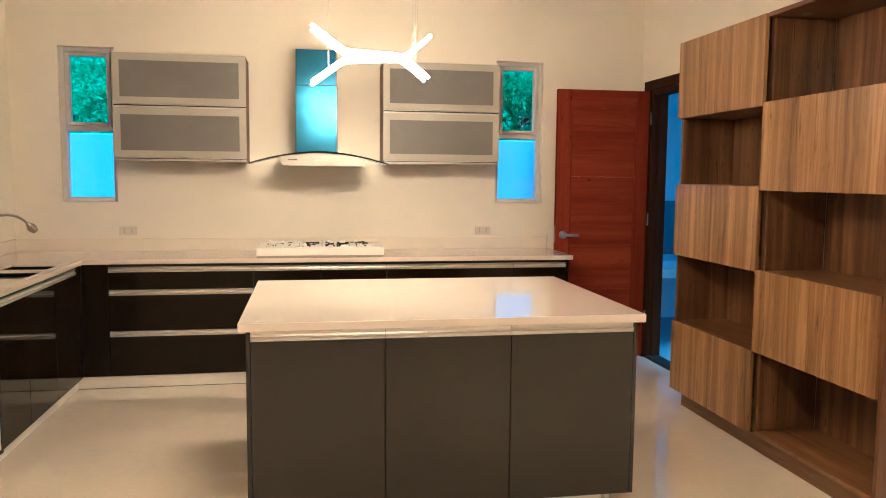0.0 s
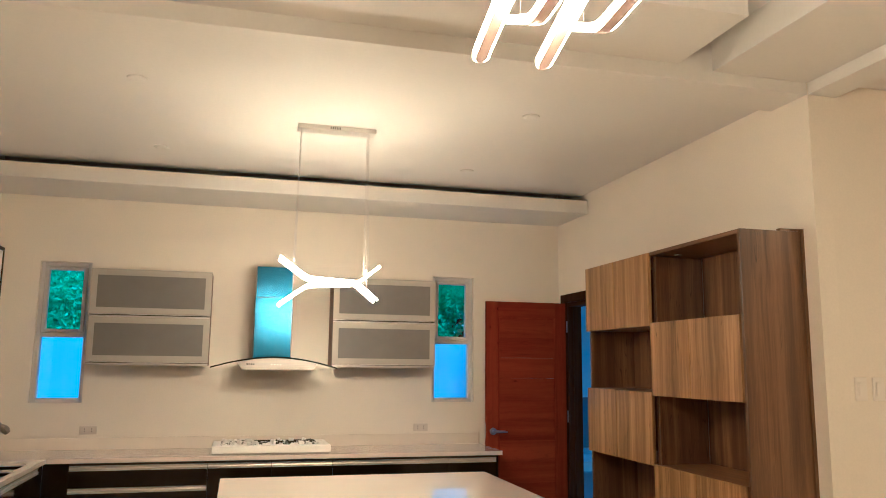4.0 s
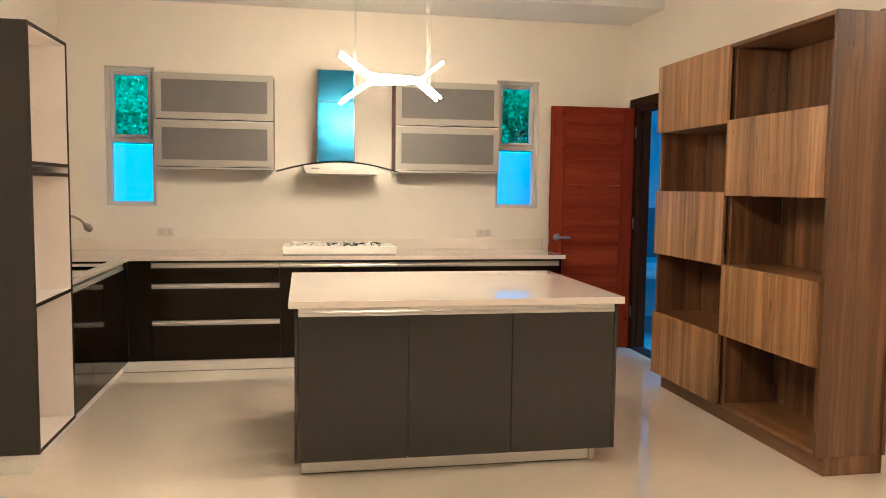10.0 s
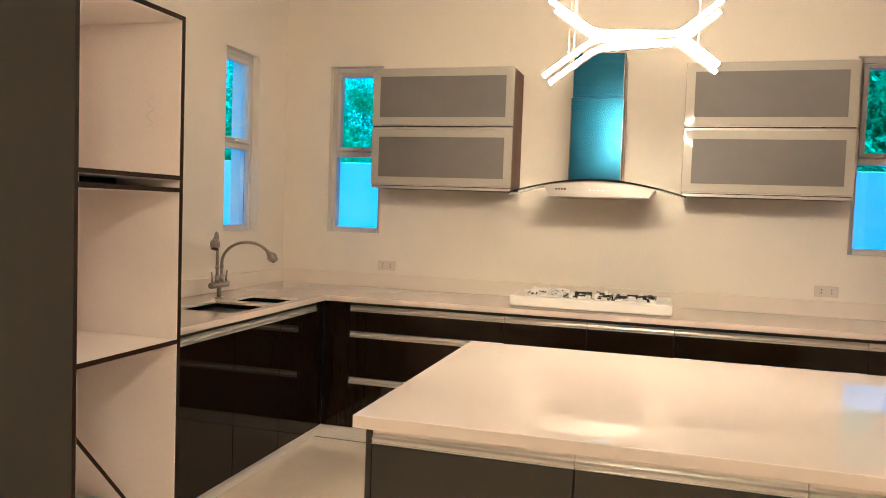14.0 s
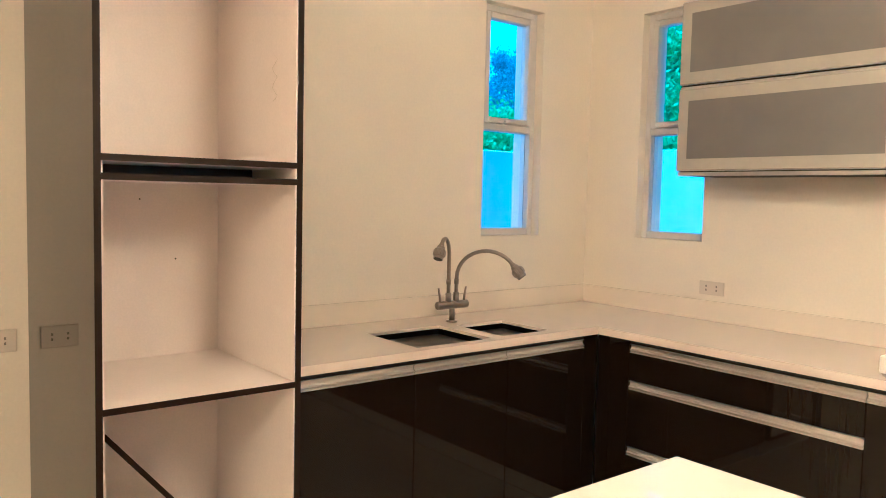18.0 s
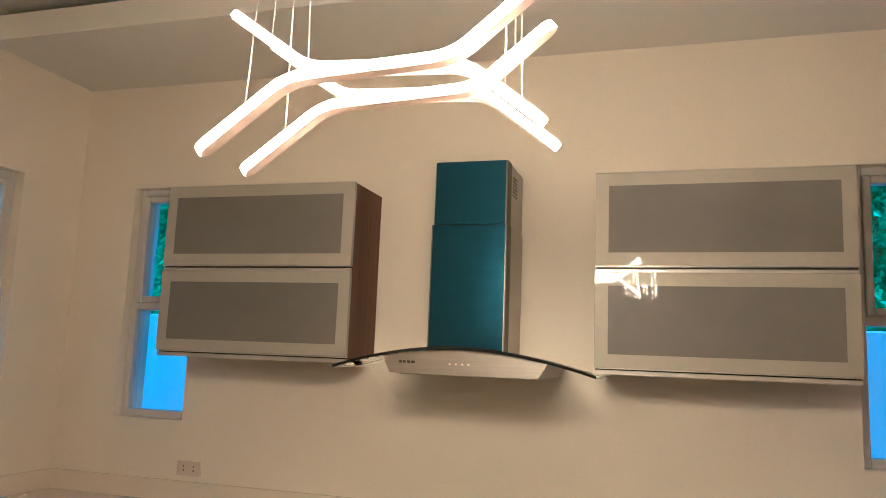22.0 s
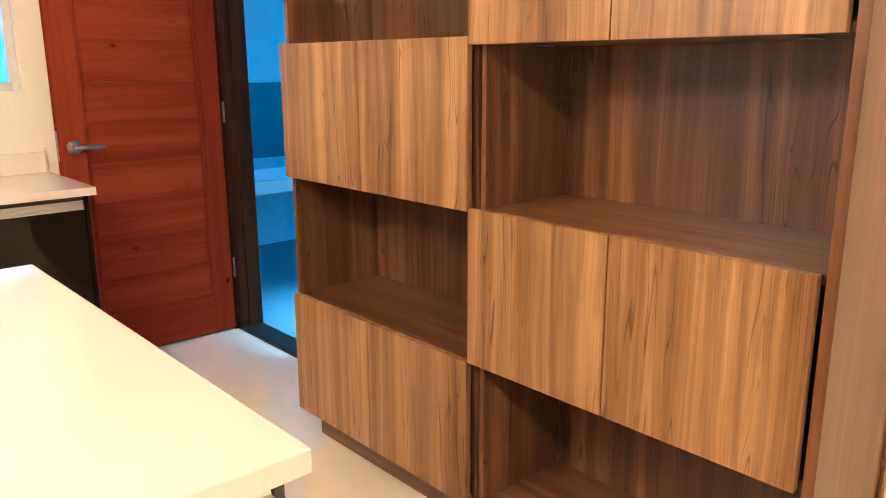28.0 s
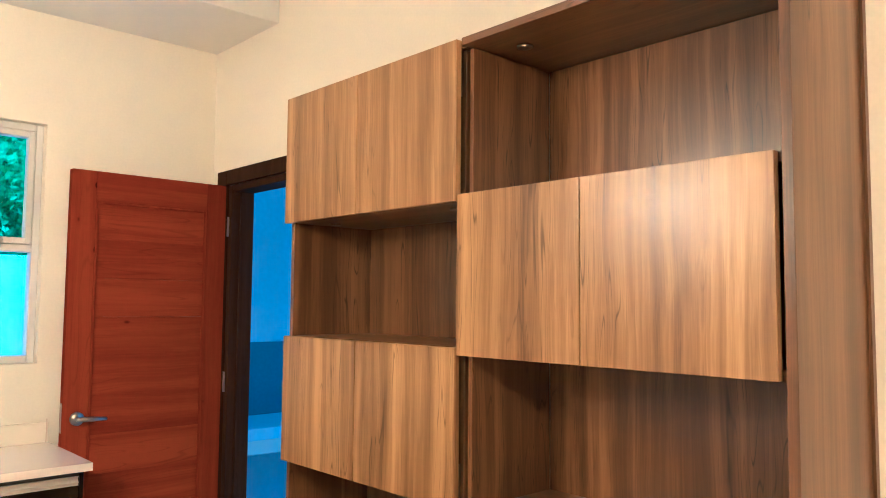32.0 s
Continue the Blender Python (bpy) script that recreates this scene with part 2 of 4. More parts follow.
def glowing(name, color, power):
    m = bpy.data.materials.new(name)
    m.use_nodes = True
    b = m.node_tree.nodes["Principled BSDF"]
    b.inputs["Base Color"].default_value = (0.8, 0.8, 0.8, 1)
    b.inputs["Emission Color"].default_value = (*color, 1)
    b.inputs["Emission Strength"].default_value = power
    return m


def glass(name, color=(1, 1, 1), ior=1.45):
    m = bpy.data.materials.new(name)
    m.use_nodes = True
    b = m.node_tree.nodes["Principled BSDF"]
    b.inputs["Base Color"].default_value = (*color, 1)
    b.inputs["Roughness"].default_value = 0.0
    b.inputs["Transmission Weight"].default_value = 1.0
    b.inputs["IOR"].default_value = ior
    return m


M_WALL = material("wall_paint", (0.79, 0.735, 0.62), 0.55, grain=0.03, grain_scale=90, stain=0.05, stain_scale=0.9, bump=0.045, bump_scale=110)
M_CEIL = material("ceiling_paint", (0.70, 0.685, 0.65), 0.7, grain=0.02, grain_scale=60, stain=0.04, stain_scale=0.7, bump=0.08, bump_scale=120)
M_TILE = material("polished_stone_floor", (0.87, 0.775, 0.615), 0.03, spec=0.5, coat=1.0, coat_ior=1.65, grain=0.03, grain_scale=25, stain=0.05, stain_scale=2.0)
M_QUARTZ = material("white_quartz", (0.68, 0.608, 0.552), 0.22, spec=0.05, coat=0.9, coat_ior=1.55, grain=0.03, grain_scale=300, stain=0.02, stain_scale=3.0)
M_SPLASH = material("quartz_upstand", (0.77, 0.70, 0.59), 0.14, spec=0.5, grain=0.03, grain_scale=300, stain=0.03, stain_scale=3.0)
M_GLOSS = material("black_brown_gloss_laminate", (0.0082, 0.0058, 0.0032), 0.04, spec=0.20, coat=0.0, grain=0.04, grain_scale=60, stretch=(1, 1, 0.05))
M_GREY = material("dark_grey_gloss_laminate", (0.0275, 0.0245, 0.0215), 0.03, spec=0.45, grain=0.05, grain_scale=300, stain=0.05)
M_ALU = material("brushed_aluminium", (0.62, 0.60, 0.58), 0.30, metal=0.65, grain=0.04, grain_scale=300, stretch=(0.02, 0.02, 1))
M_PLINTH = material("aluminium_plinth", (0.88, 0.86, 0.83), 0.30, metal=0.35, grain=0.06, grain_scale=90, stretch=(0.05, 0.05, 1))
M_WHITE_BOARD = material("white_melamine", (0.87, 0.80, 0.75), 0.35, grain=0.04, grain_scale=140, stain=0.05, stain_scale=2.5, bump=0.05)
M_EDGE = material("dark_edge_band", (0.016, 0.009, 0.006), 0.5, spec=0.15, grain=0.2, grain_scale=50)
M_STEEL = material("brushed_steel", (0.40, 0.38, 0.35), 0.40, metal=1.0, grain=0.10, grain_scale=160, stretch=(0.04, 1, 1), bump=0.04)
M_CHROME = material("satin_nickel", (0.33, 0.295, 0.255), 0.28, metal=1.0, grain=0.05, grain_scale=80)
M_FILM = material("blue_protective_film", (0.045, 0.125, 0.24), 0.22, metal=1.0, spec=0.6, grain=0.10, grain_scale=60, stretch=(0.1, 1, 2.0))
M_BLACK = material("matt_black", (0.012, 0.011, 0.010), 0.45, grain=0.2)
# the bowls' deep shade is put into this near-black colour, without specular
M_SINK = material("depth_shaded_sink", (0.003, 0.003, 0.003), 0.6, spec=0.0, grain=0.2)
M_FOAM = material("white_packing_foam", (0.85, 0.82, 0.77), 0.75, grain=0.06, grain_scale=220, bump=0.25, bump_scale=300)
M_PLASTIC = material("white_plastic", (0.78, 0.74, 0.66), 0.35, grain=0.02)
M_SOCKET = material("light_grey_plastic", (0.62, 0.57, 0.49), 0.35, grain=0.02)
M_SEAL = material("grey_rubber_seal", (0.20, 0.19, 0.18), 0.7, grain=0.1)
M_UPVC = material("white_window_frame", (0.60, 0.585, 0.575), 0.32, grain=0.03, stain=0.05)
M_FLAP = material("champagne_glass_border", (0.40, 0.38, 0.325), 0.5, metal=0.2, spec=0.5, coat=0.7, grain=0.03, grain_scale=60)
M_FROST = material("frosted_glass_pane", (0.148, 0.142, 0.134), 0.5, coat=0.8, coat_ior=1.45, spec=0.5, grain=0.03, grain_scale=12, stain=0.08, stain_scale=4)
M_TAN = material("tan_lamp_channel", (0.55, 0.44, 0.37), 0.6, spec=0.2, grain=0.05)
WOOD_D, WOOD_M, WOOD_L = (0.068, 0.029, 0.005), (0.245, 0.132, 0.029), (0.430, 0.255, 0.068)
# same walnut as the fronts, with the unit's shade put into darker colours
SHADE_D, SHADE_M, SHADE_L = (0.028, 0.0108, 0.0019), (0.118, 0.053, 0.0105), (0.235, 0.118, 0.028)
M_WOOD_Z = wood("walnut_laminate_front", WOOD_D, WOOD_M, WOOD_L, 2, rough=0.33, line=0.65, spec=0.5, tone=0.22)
M_WOOD_SHADE_Z = wood("walnut_laminate_shaded_upright", SHADE_D, SHADE_M, SHADE_L, 2, rough=0.30, line=0.75, spec=0.6, tone=0.3)
M_WOOD_SHADE_Y = wood("walnut_laminate_shaded_lengthwise", SHADE_D, SHADE_M, SHADE_L, 1, rough=0.30, line=0.75, spec=0.6, tone=0.4)
DOOR_D, DOOR_M, DOOR_L = (0.118, 0.0145, 0.001), (0.168, 0.0225, 0.0015), (0.214, 0.033, 0.0025)
M_WOOD_RED = wood("dark_red_walnut_laminate", (0.040, 0.013, 0.005), (0.085, 0.030, 0.012), (0.130, 0.052, 0.022), 2, rough=0.45, line=0.6, spec=0.2)
M_DOOR_X = wood("red_stained_pine_board", DOOR_D, DOOR_M, DOOR_L, 0, across=9, rough=0.5, knots=0.7, line=0.25, spec=0.0, tone=0.15)
M_DOOR_Z = wood("red_stained_pine_stile", DOOR_D, DOOR_M, DOOR_L, 2, across=9, rough=0.5, knots=0.9, line=0.2, spec=0.0, tone=0.15)
M_WENGE = wood("dark_wenge_frame", (0.015, 0.0055, 0.0015), (0.027, 0.011, 0.003), (0.040, 0.017, 0.006), 2, rough=0.6, line=0.3, spec=0.04)
M_GLASS = glass("window_glass", (0.86, 0.97, 1.0))
M_TINT = material("dark_polished_glass_edge", (0.012, 0.013, 0.013), 0.05, spec=0.35, grain=0.1)
M_CANOPY = glass("clear_hood_glass", (0.80, 0.85, 0.83), 1.22)
# the sky light's blue is mixed into these three paint and concrete colours
M_OUTWALL = material("sky_tinted_masonry_paint", (0.76, 0.83, 0.87), 0.8, grain=0.06, grain_scale=30, stain=0.12, stain_scale=1.2, bump=0.2, bump_scale=60)
M_BOUNDARY = material("weathered_sky_tinted_paint", (0.45, 0.50, 0.61), 0.85, grain=0.06, grain_scale=30, stain=0.12, stain_scale=1.2, bump=0.2, bump_scale=60)
M_SLAB = material("sky_tinted_concrete_floor", (0.20, 0.25, 0.29), 0.6, grain=0.08, grain_scale=30, stain=0.15, stain_scale=1.2, bump=0.15, bump_scale=60)
M_GROUND = material("packed_ground", (0.22, 0.20, 0.17), 0.9, grain=0.2, grain_scale=15, stain=0.2)
M_GREYTILE = material("grey_wall_tile", (0.19, 0.25, 0.29), 0.25, grain=0.06, stain=0.06)
M_LED = glowing("led_diffuser", LAMP, LAMP_POWER)
M_FILL_LIGHT = glowing("fill_light_lens", LAMP, LAMP_POWER * 0.45)
M_LED_FAR = glowing("led_diffuser_chandelier", LAMP, LAMP_POWER * 1.08)

# ---------------------------------------------------------------- structure
W = 4.72          # right-hand wall
CEIL = 3.030
TOP = 3.30
L_OUT = -0.26     # left wall beside the tall cabinet
WT = 0.20
WIN_Z = (1.228, 2.330)
WIN_L, WIN_R, WIN_K = (0.326, 0.704), (3.512, 3.893), (-0.746, -0.361)
DOOR_Y = (-1.02, -0.19)
DOOR_TOP = 2.115
R_END = 8.2
B_END = -11.5

structure("wall_north", wall_mesh(1, 0.0, WT, -WT, W + 0.11, 0.0, TOP, [(*WIN_L, *WIN_Z), (*WIN_R, *WIN_Z)]), M_WALL, "cream painted kitchen wall with two narrow windows", "wall")
structure("wall_west", wall_mesh(0, 0.0, -WT, -2.62, 0.0, 0.0, TOP, [(*WIN_K, *WIN_Z)]), M_WALL, "cream painted wall behind the sink with a narrow window", "wall")
structure("wall_west_living", wall_mesh(0, L_OUT, L_OUT - 0.2, B_END, -2.62, 0.0, TOP, []), M_WALL, "plain cream painted wall of the living area", "wall")
structure("wall_east", wall_mesh(0, W, W + 0.11, -3.32, 0.0, 0.0, TOP, [(*DOOR_Y, -0.01, DOOR_TOP)]), M_WALL, "cream painted wall with a doorway beside the shelves", "wall")
structure("wall_return", wall_mesh(1, -3.32, -3.17, W + 0.11, R_END, 0.0, TOP, []), M_WALL, "plain cream wall with light switches", "wall")
structure("wall_east_living", wall_mesh(0, R_END, R_END + 0.2, B_END, -3.32, 0.0, TOP, []), M_WALL, "plain cream painted living area wall", "wall")
structure("wall_south", wall_mesh(1, B_END, B_END - 0.2, L_OUT - 0.2, R_END + 0.2, 0.0, TOP, []), M_WALL, "plain cream wall of the living area", "wall")

bm = bmesh.new()
add_box(bm, (-WT, -3.03, CEIL), (W + 0.11, -0.50, TOP + 0.1))
structure("ceiling_kitchen", bm, M_CEIL, "flat off-white plaster ceiling over the kitchen", "ceiling")
bm = bmesh.new()
add_box(bm, (0.0, -0.648, 2.850), (W, 0.0, 2.965), 0.003)
structure("ceiling_cove", bm, M_CEIL, "off-white dropped cove along the cooking wall", "ceiling cove")
structure("ceiling_pocket", box((-WT, -0.50, TOP), (W + 0.11, WT, TOP + 0.1)), M_CEIL, "unlit pocket of the ceiling above the dropped cove", "ceiling")
structure("ceiling_beam", box((L_OUT, -3.318, 2.987), (W, -3.03, TOP), 0.002), M_CEIL, "off-white beam between kitchen and living area", "ceiling beam")
structure("ceiling_tray", box((L_OUT, -3.875, 3.071), (3.957, -3.3185, TOP), 0.002), M_CEIL, "first step of the off-white tray ceiling", "ceiling")
structure("ceiling_strip", box((4.15, B_END, 3.05), (W, -3.3185, TOP), 0.002), M_CEIL, "lower off-white ceiling strip beside the tray", "ceiling")
structure("ceiling_beam", box((W, B_END, 2.985), (W + 0.18, -3.32, TOP), 0.002), M_CEIL, "slim off-white beam in line with the wall", "ceiling beam")
structure("ceiling_side", box((W + 0.18, B_END, 3.06), (R_END, -3.32, TOP), 0.002), M_CEIL, "flat off-white ceiling beyond the slim beam", "ceiling")
structure("ceiling_living", box((L_OUT, B_END, 3.215), (4.15, -3.3185, TOP + 0.1)), M_CEIL, "raised off-white ceiling of the living area", "ceiling")

bm = box((-0.7, B_END - 0.2, -0.12), (W + 0.11, 0.2, 0.0))
add_box(bm, (W + 0.11, B_END - 0.2, -0.12), (R_END + 0.3, -3.17, 0.0))
structure("floor", bm, M_TILE, "polished cream stone floor without visible joints", "floor")

bm = bmesh.new()
add_box(bm, (-60, -60, -0.3), (60, 60, -0.13))
structure("ground", bm, M_GROUND, "bare ground outside the house", "ground")

bm = bmesh.new()
add_box(bm, (-2.35, 2.0, -0.13), (12, 2.15, 1.82), 0.01)
add_box(bm, (-2.35, -14, -0.13), (-2.2, 2.0, 1.82), 0.01)
structure("boundary_wall", bm, M_BOUNDARY, "plain painted concrete boundary wall outside the windows", "wall")


# ---------------------------------------------------------------- windows
def make_window(name, axis, lo, hi, label):
    """A fixed lower pane under an awning pane, in a wall whose normal is the axis (1: cooking wall, 0: sink wall)."""
    z0, z1 = WIN_Z

    def p(a, d, z):
        return (a, d, z) if axis == 1 else (-d, a, z)

    ob = thing(name, p((lo + hi) / 2, 0.05, z0), label, "window", kind="structure")
    f = 0.034
    bm = bmesh.new()
    for a, b in (((lo, z0), (lo + f, z1)), ((hi - f, z0), (hi, z1)), ((lo + f, z0), (hi - f, z0 + f)), ((lo + f, z1 - f), (hi - f, z1)), ((lo + f, 1.735), (hi - f, 1.772))):
        add_box(bm, p(a[0], 0.046, a[1]), p(b[0], 0.116, b[1]), 0.004)
    part("window_frame", bm, M_UPVC, ob)
    bm = bmesh.new()
    s = 0.028
    a0, a1, b0, b1 = lo + f + 0.0025, hi - f - 0.0025, 1.7725, z1 - f - 0.0025
    for a, b in (((a0, b0), (a0 + s, b1)), ((a1 - s, b0), (a1, b1)), ((a0 + s, b0), (a1 - s, b0 + s)), ((a0 + s, b1 - s), (a1 - s, b1))):
        add_box(bm, p(a[0], 0.036, a[1]), p(b[0], 0.096, b[1]), 0.004)
    part("sash", bm, M_UPVC, ob)
    pane = part("pane", box(p(a0 + s, 0.063, b0 + s), p(a1 - s, 0.069, b1 - s)), M_GLASS, ob)
    pane.visible_shadow = False
    pane = part("pane", box(p(lo + f, 0.077, z0 + f), p(hi - f, 0.083, 1.735)), M_GLASS, ob)
    pane.visible_shadow = False
    part("latch", box(p((lo + hi) / 2 - 0.035, 0.018, b0 + 0.004), p((lo + hi) / 2 + 0.035, 0.0355, b0 + 0.018), 0.004), M_UPVC, ob, "small white awning latch")
    return ob


make_window("window_1", 1, *WIN_L, "narrow white framed window with an awning pane above")
make_window("window_2", 1, *WIN_R, "narrow white framed window beside the red door")
make_window("window_3", 0, *WIN_K, "narrow white framed window over the sink counter")

# ---------------------------------------------------------------- doorway and door
ob = thing("door_frame", (W, -0.6, 0), "dark wenge door frame with flat architraves", "door frame", kind="structure")
y0, y1 = DOOR_Y
part("jamb", box((W - 0.004, y1 - 0.035, 0.0), (W + 0.114, y1, DOOR_TOP), 0.002), M_WENGE, ob)
part("jamb", box((W - 0.004, y0, 0.0), (W + 0.114, y0 + 0.035, DOOR_TOP), 0.002), M_WENGE, ob)
part("head", box((W - 0.004, y0 + 0.035, DOOR_TOP - 0.035), (W + 0.114, y1 - 0.035, DOOR_TOP), 0.002), M_WENGE, ob)
part("architrave", box((W - 0.022, y1, 0.0), (W - 0.001, y1 + 0.10, 2.19), 0.003), M_WENGE, ob)
part("architrave", box((W - 0.022, y0 - 0.10, 0.0), (W - 0.001, y0, 2.19), 0.003), M_WENGE, ob)
part("architrave", box((W - 0.022, y0, DOOR_TOP), (W - 0.001, y1, 2.19), 0.003), M_WENGE, ob)
part("stop", box((W + 0.04, y1 - 0.049, 0.0), (W + 0.114, y1 - 0.035, DOOR_TOP - 0.035), 0.002), M_WENGE, ob)
part("threshold", box((W - 0.004, y0 + 0.035, -0.012), (W + 0.114, y1 - 0.035, 0.018), 0.004), M_BLACK, ob, "dark polished stone threshold")

door = thing("door_1", (4.34, -0.17, 0), "red-stained pine panel door standing open", "door", kind="structure")
DX0, DX1, DYF, DYB = 3.956, 4.712, -0.189, -0.149
SX0, SX1, PZ0, PZ1 = 4.064, 4.600, 0.20, 1.972
part("stile", box((DX0, DYF, 0.01), (SX0, DYB, 2.11), 0.003), M_DOOR_Z, door)
part("stile", box((SX1, DYF, 0.01), (DX1, DYB, 2.11), 0.003), M_DOOR_Z, door)
part("rail", box((SX0, DYF, PZ1), (SX1, DYB, 2.11), 0.002), M_DOOR_X, door)
part("rail", box((SX0, DYF, 0.01), (SX1, DYB, PZ0), 0.002), M_DOOR_X, door)
n = 10
for k in range(n):
    za, zb = PZ0 + (PZ1 - PZ0) * k / n, PZ0 + (PZ1 - PZ0) * (k + 1) / n
    part("plank", box((SX0, DYF + 0.009, za + 0.0003), (SX1, DYB - 0.009, zb - 0.0003), 0.0009), M_DOOR_X, door)
bm = bmesh.new()
for a, b in (((SX0, PZ0), (SX0 + 0.012, PZ1)), ((SX1 - 0.012, PZ0), (SX1, PZ1)), ((SX0 + 0.012, PZ1 - 0.012), (SX1 - 0.012, PZ1)), ((SX0 + 0.012, PZ0), (SX1 - 0.012, PZ0 + 0.012))):
    add_box(bm, (a[0], DYF - 0.003, a[1]), (b[0], DYF + 0.012, b[1]), 0.004)
part("bead", bm, M_DOOR_Z, door)
hz = 0.99
bm = rod((4.015, DYF, hz), (4.015, DYF - 0.012, hz), 0.030, 24)
add_rod(bm, (4.015, DYF - 0.012, hz), (4.015, DYF - 0.050, hz), 0.011, 14)
part("rose", bm, M_CHROME, door, "round satin nickel door rose", True)
part("lever", tube([(4.015, DYF - 0.046, hz), (4.04, DYF - 0.050, hz), (4.085, DYF - 0.050, hz - 0.001), (4.13, DYF - 0.045, hz - 0.004)], [0.010, 0.011, 0.010, 0.007]), M_CHROME, door, "satin nickel lever handle", True)
part("latch_plate", box((DX0 - 0.002, -0.180, 0.93), (DX0 + 0.001, -0.158, 1.06), 0.0005), M_CHROME, door)
for z in (0.28, 1.06, 1.85):
    part("hinge", rod((DX1 + 0.002, DYF - 0.006, z), (DX1 + 0.002, DYF - 0.006, z + 0.10), 0.007, 10), M_CHROME, door, "", True)
part("lock_edge", box((DX0 - 0.0015, DYF + 0.004, 0.012), (DX0, DYB - 0.004, 2.108)), M_DOOR_Z, door)


# ---------------------------------------------------------------- base cabinets and worktop
CT, CB = 0.871, 0.840                   # worktop top and bottom
PROF_T, PROF_B = 0.819, 0.783
FZ0 = 0.085                             # lower edge of the fronts
YF, XF = -0.575, 0.590                  # front planes of the two runs


def profile_bar(axis, lo, hi, face, zt, zb, out):
    """A ribbed aluminium grip profile along an axis; out is the sign of the front's direction."""
    d = 0.019
    h = zt - zb
    pts = [(0, zt), (d * 0.80, zt), (d * 0.80, zt - 0.05 * h), (d * 0.42, zt - 0.12 * h), (d * 0.36, zt - 0.38 * h), (d * 0.50, zt - 0.56 * h), (d * 0.96, zt - 0.66 * h), (d * 0.96, zt - 0.72 * h),
           (d * 0.60, zt - 0.78 * h), (d * 0.60, zb + 0.08 * h), (d * 0.90, zb + 0.06 * h), (d * 0.90, zb), (0, zb)]
    return prism([(face + out * a, z) for a, z in pts], axis, lo, hi)


def cabinet(name, axis, lo, hi, label, fronts, mat=None):
    """A base unit along one run. fronts: list of (a, b, z0, z1, grip) panels; grip adds a metal profile above the panel."""
    mat = mat or M_GLOSS
    if axis == 0:
        f = lambda a, d, z: (a, YF + d, z)
        base = ((lo + hi) / 2, YF / 2, 0)
    else:
        f = lambda a, d, z: (XF - d, a, z)
        base = (XF / 2, (lo + hi) / 2, 0)
    ob = thing(name, base, label, "cabinet", "kitchen base units")
    part("body", box(f(lo + 0.001, 0.021, FZ0), f(hi - 0.001, 0.56, CB - 0.002)), M_BLACK, ob)
    for a, b, z0, z1, grip in fronts:
        fr = part("front", box(f(a + 0.0015, 0.0, z0), f(b - 0.0015, 0.019, z1), 0.0012), mat, ob)
        if grip:
            face = YF + 0.018 if axis == 0 else XF - 0.018
            if axis == 0:
                bm = profile_bar(0, a + 0.002, b - 0.002, face, grip + 0.036, grip, -1)
            else:
                bm = profile_bar(1, a + 0.002, b - 0.002, face, grip + 0.036, grip, 1)
            part("grip_profile", bm, M_ALU, fr, "ribbed aluminium grip profile")
    return ob


G2, G1 = 0.628, 0.350


def drawer_fronts(a, b):
    return [(a, b, G2 + 0.040, PROF_B, PROF_B), (a, b, G1 + 0.040, G2, G2), (a, b, FZ0, G1, G1)]


def door_fronts(a, b, k=1):
    w = (b - a) / k
    return [(a + i * w, a + (i + 1) * w, FZ0, PROF_B, PROF_B) for i in range(k)]


ob = thing("corner_filler", (0.66, YF, 0), "black-brown gloss corner filler panel", "cabinet panel")
part("panel", box((XF, YF, FZ0), (0.757, YF + 0.02, CB - 0.006), 0.001), M_GLOSS, ob)
part("panel", box((XF - 0.02, -0.66, FZ0), (XF - 0.001, YF - 0.0005, CB - 0.006), 0.001), M_GLOSS, ob)
cabinet("drawer_cabinet", 0, 0.757, 1.690, "black-brown gloss three-drawer unit with aluminium grips", drawer_fronts(0.757, 1.690))
cabinet("base_cabinet", 0, 1.690, 2.603, "black-brown gloss two-door unit under the cooktop", door_fronts(1.690, 2.603, 2))
cabinet("drawer_cabinet", 0, 2.603, 3.520, "black-brown gloss three-drawer unit beside the cooktop", drawer_fronts(2.603, 3.520))
cabinet("base_cabinet", 0, 3.520, 3.916, "black-brown gloss one-door unit at the counter's end", door_fronts(3.520, 3.916))
ob = thing("end_panel", (3.944, YF / 2, 0), "black-brown gloss end panel of the counter", "cabinet panel")
part("panel", box((3.917, YF + 0.001, 0.0), (3.932, -0.005, CB - 0.002), 0.001), M_GLOSS, ob)
cabinet("base_cabinet", 1, -2.021, -1.556, "black-brown gloss one-door unit beside the tall cabinet", door_fronts(-2.021, -1.556))
cabinet("base_cabinet", 1, -1.556, -0.660, "black-brown gloss two-door unit under the sink", door_fronts(-1.556, -0.660, 2))
ob = thing("plinth", (2.2, YF, 0), "brushed aluminium plinth under the base units", "plinth")
# black line drawn for the dark gap where the plinth meets the floor
part("floor_line", box((0.546, YF + 0.011, 0.0), (3.915, YF + 0.018, 0.0038)), M_BLACK, ob)
part("board", box((0.545, YF + 0.008, 0.004), (3.916, YF + 0.020, FZ0 - 0.002), 0.001), M_PLINTH, ob)
part("board", box((0.530, -2.021, 0.0), (0.544, YF + 0.019, FZ0 - 0.002), 0.001), M_PLINTH, ob)

# worktop: an L with two sink cut-outs
SINKS = [(0.232, 0.564, -1.530, -1.170), (0.270, 0.553, -1.105, -0.845)]
top = thing("worktop", (0.6, -0.6, CB), "white polished quartz worktop in an L shape", "worktop")
bm = bmesh.new()
xs = [0.0, 0.232, 0.270, 0.553, 0.564, 0.612]
ys = [-2.0215, -1.530, -1.170, -1.105, -0.845, -0.0]


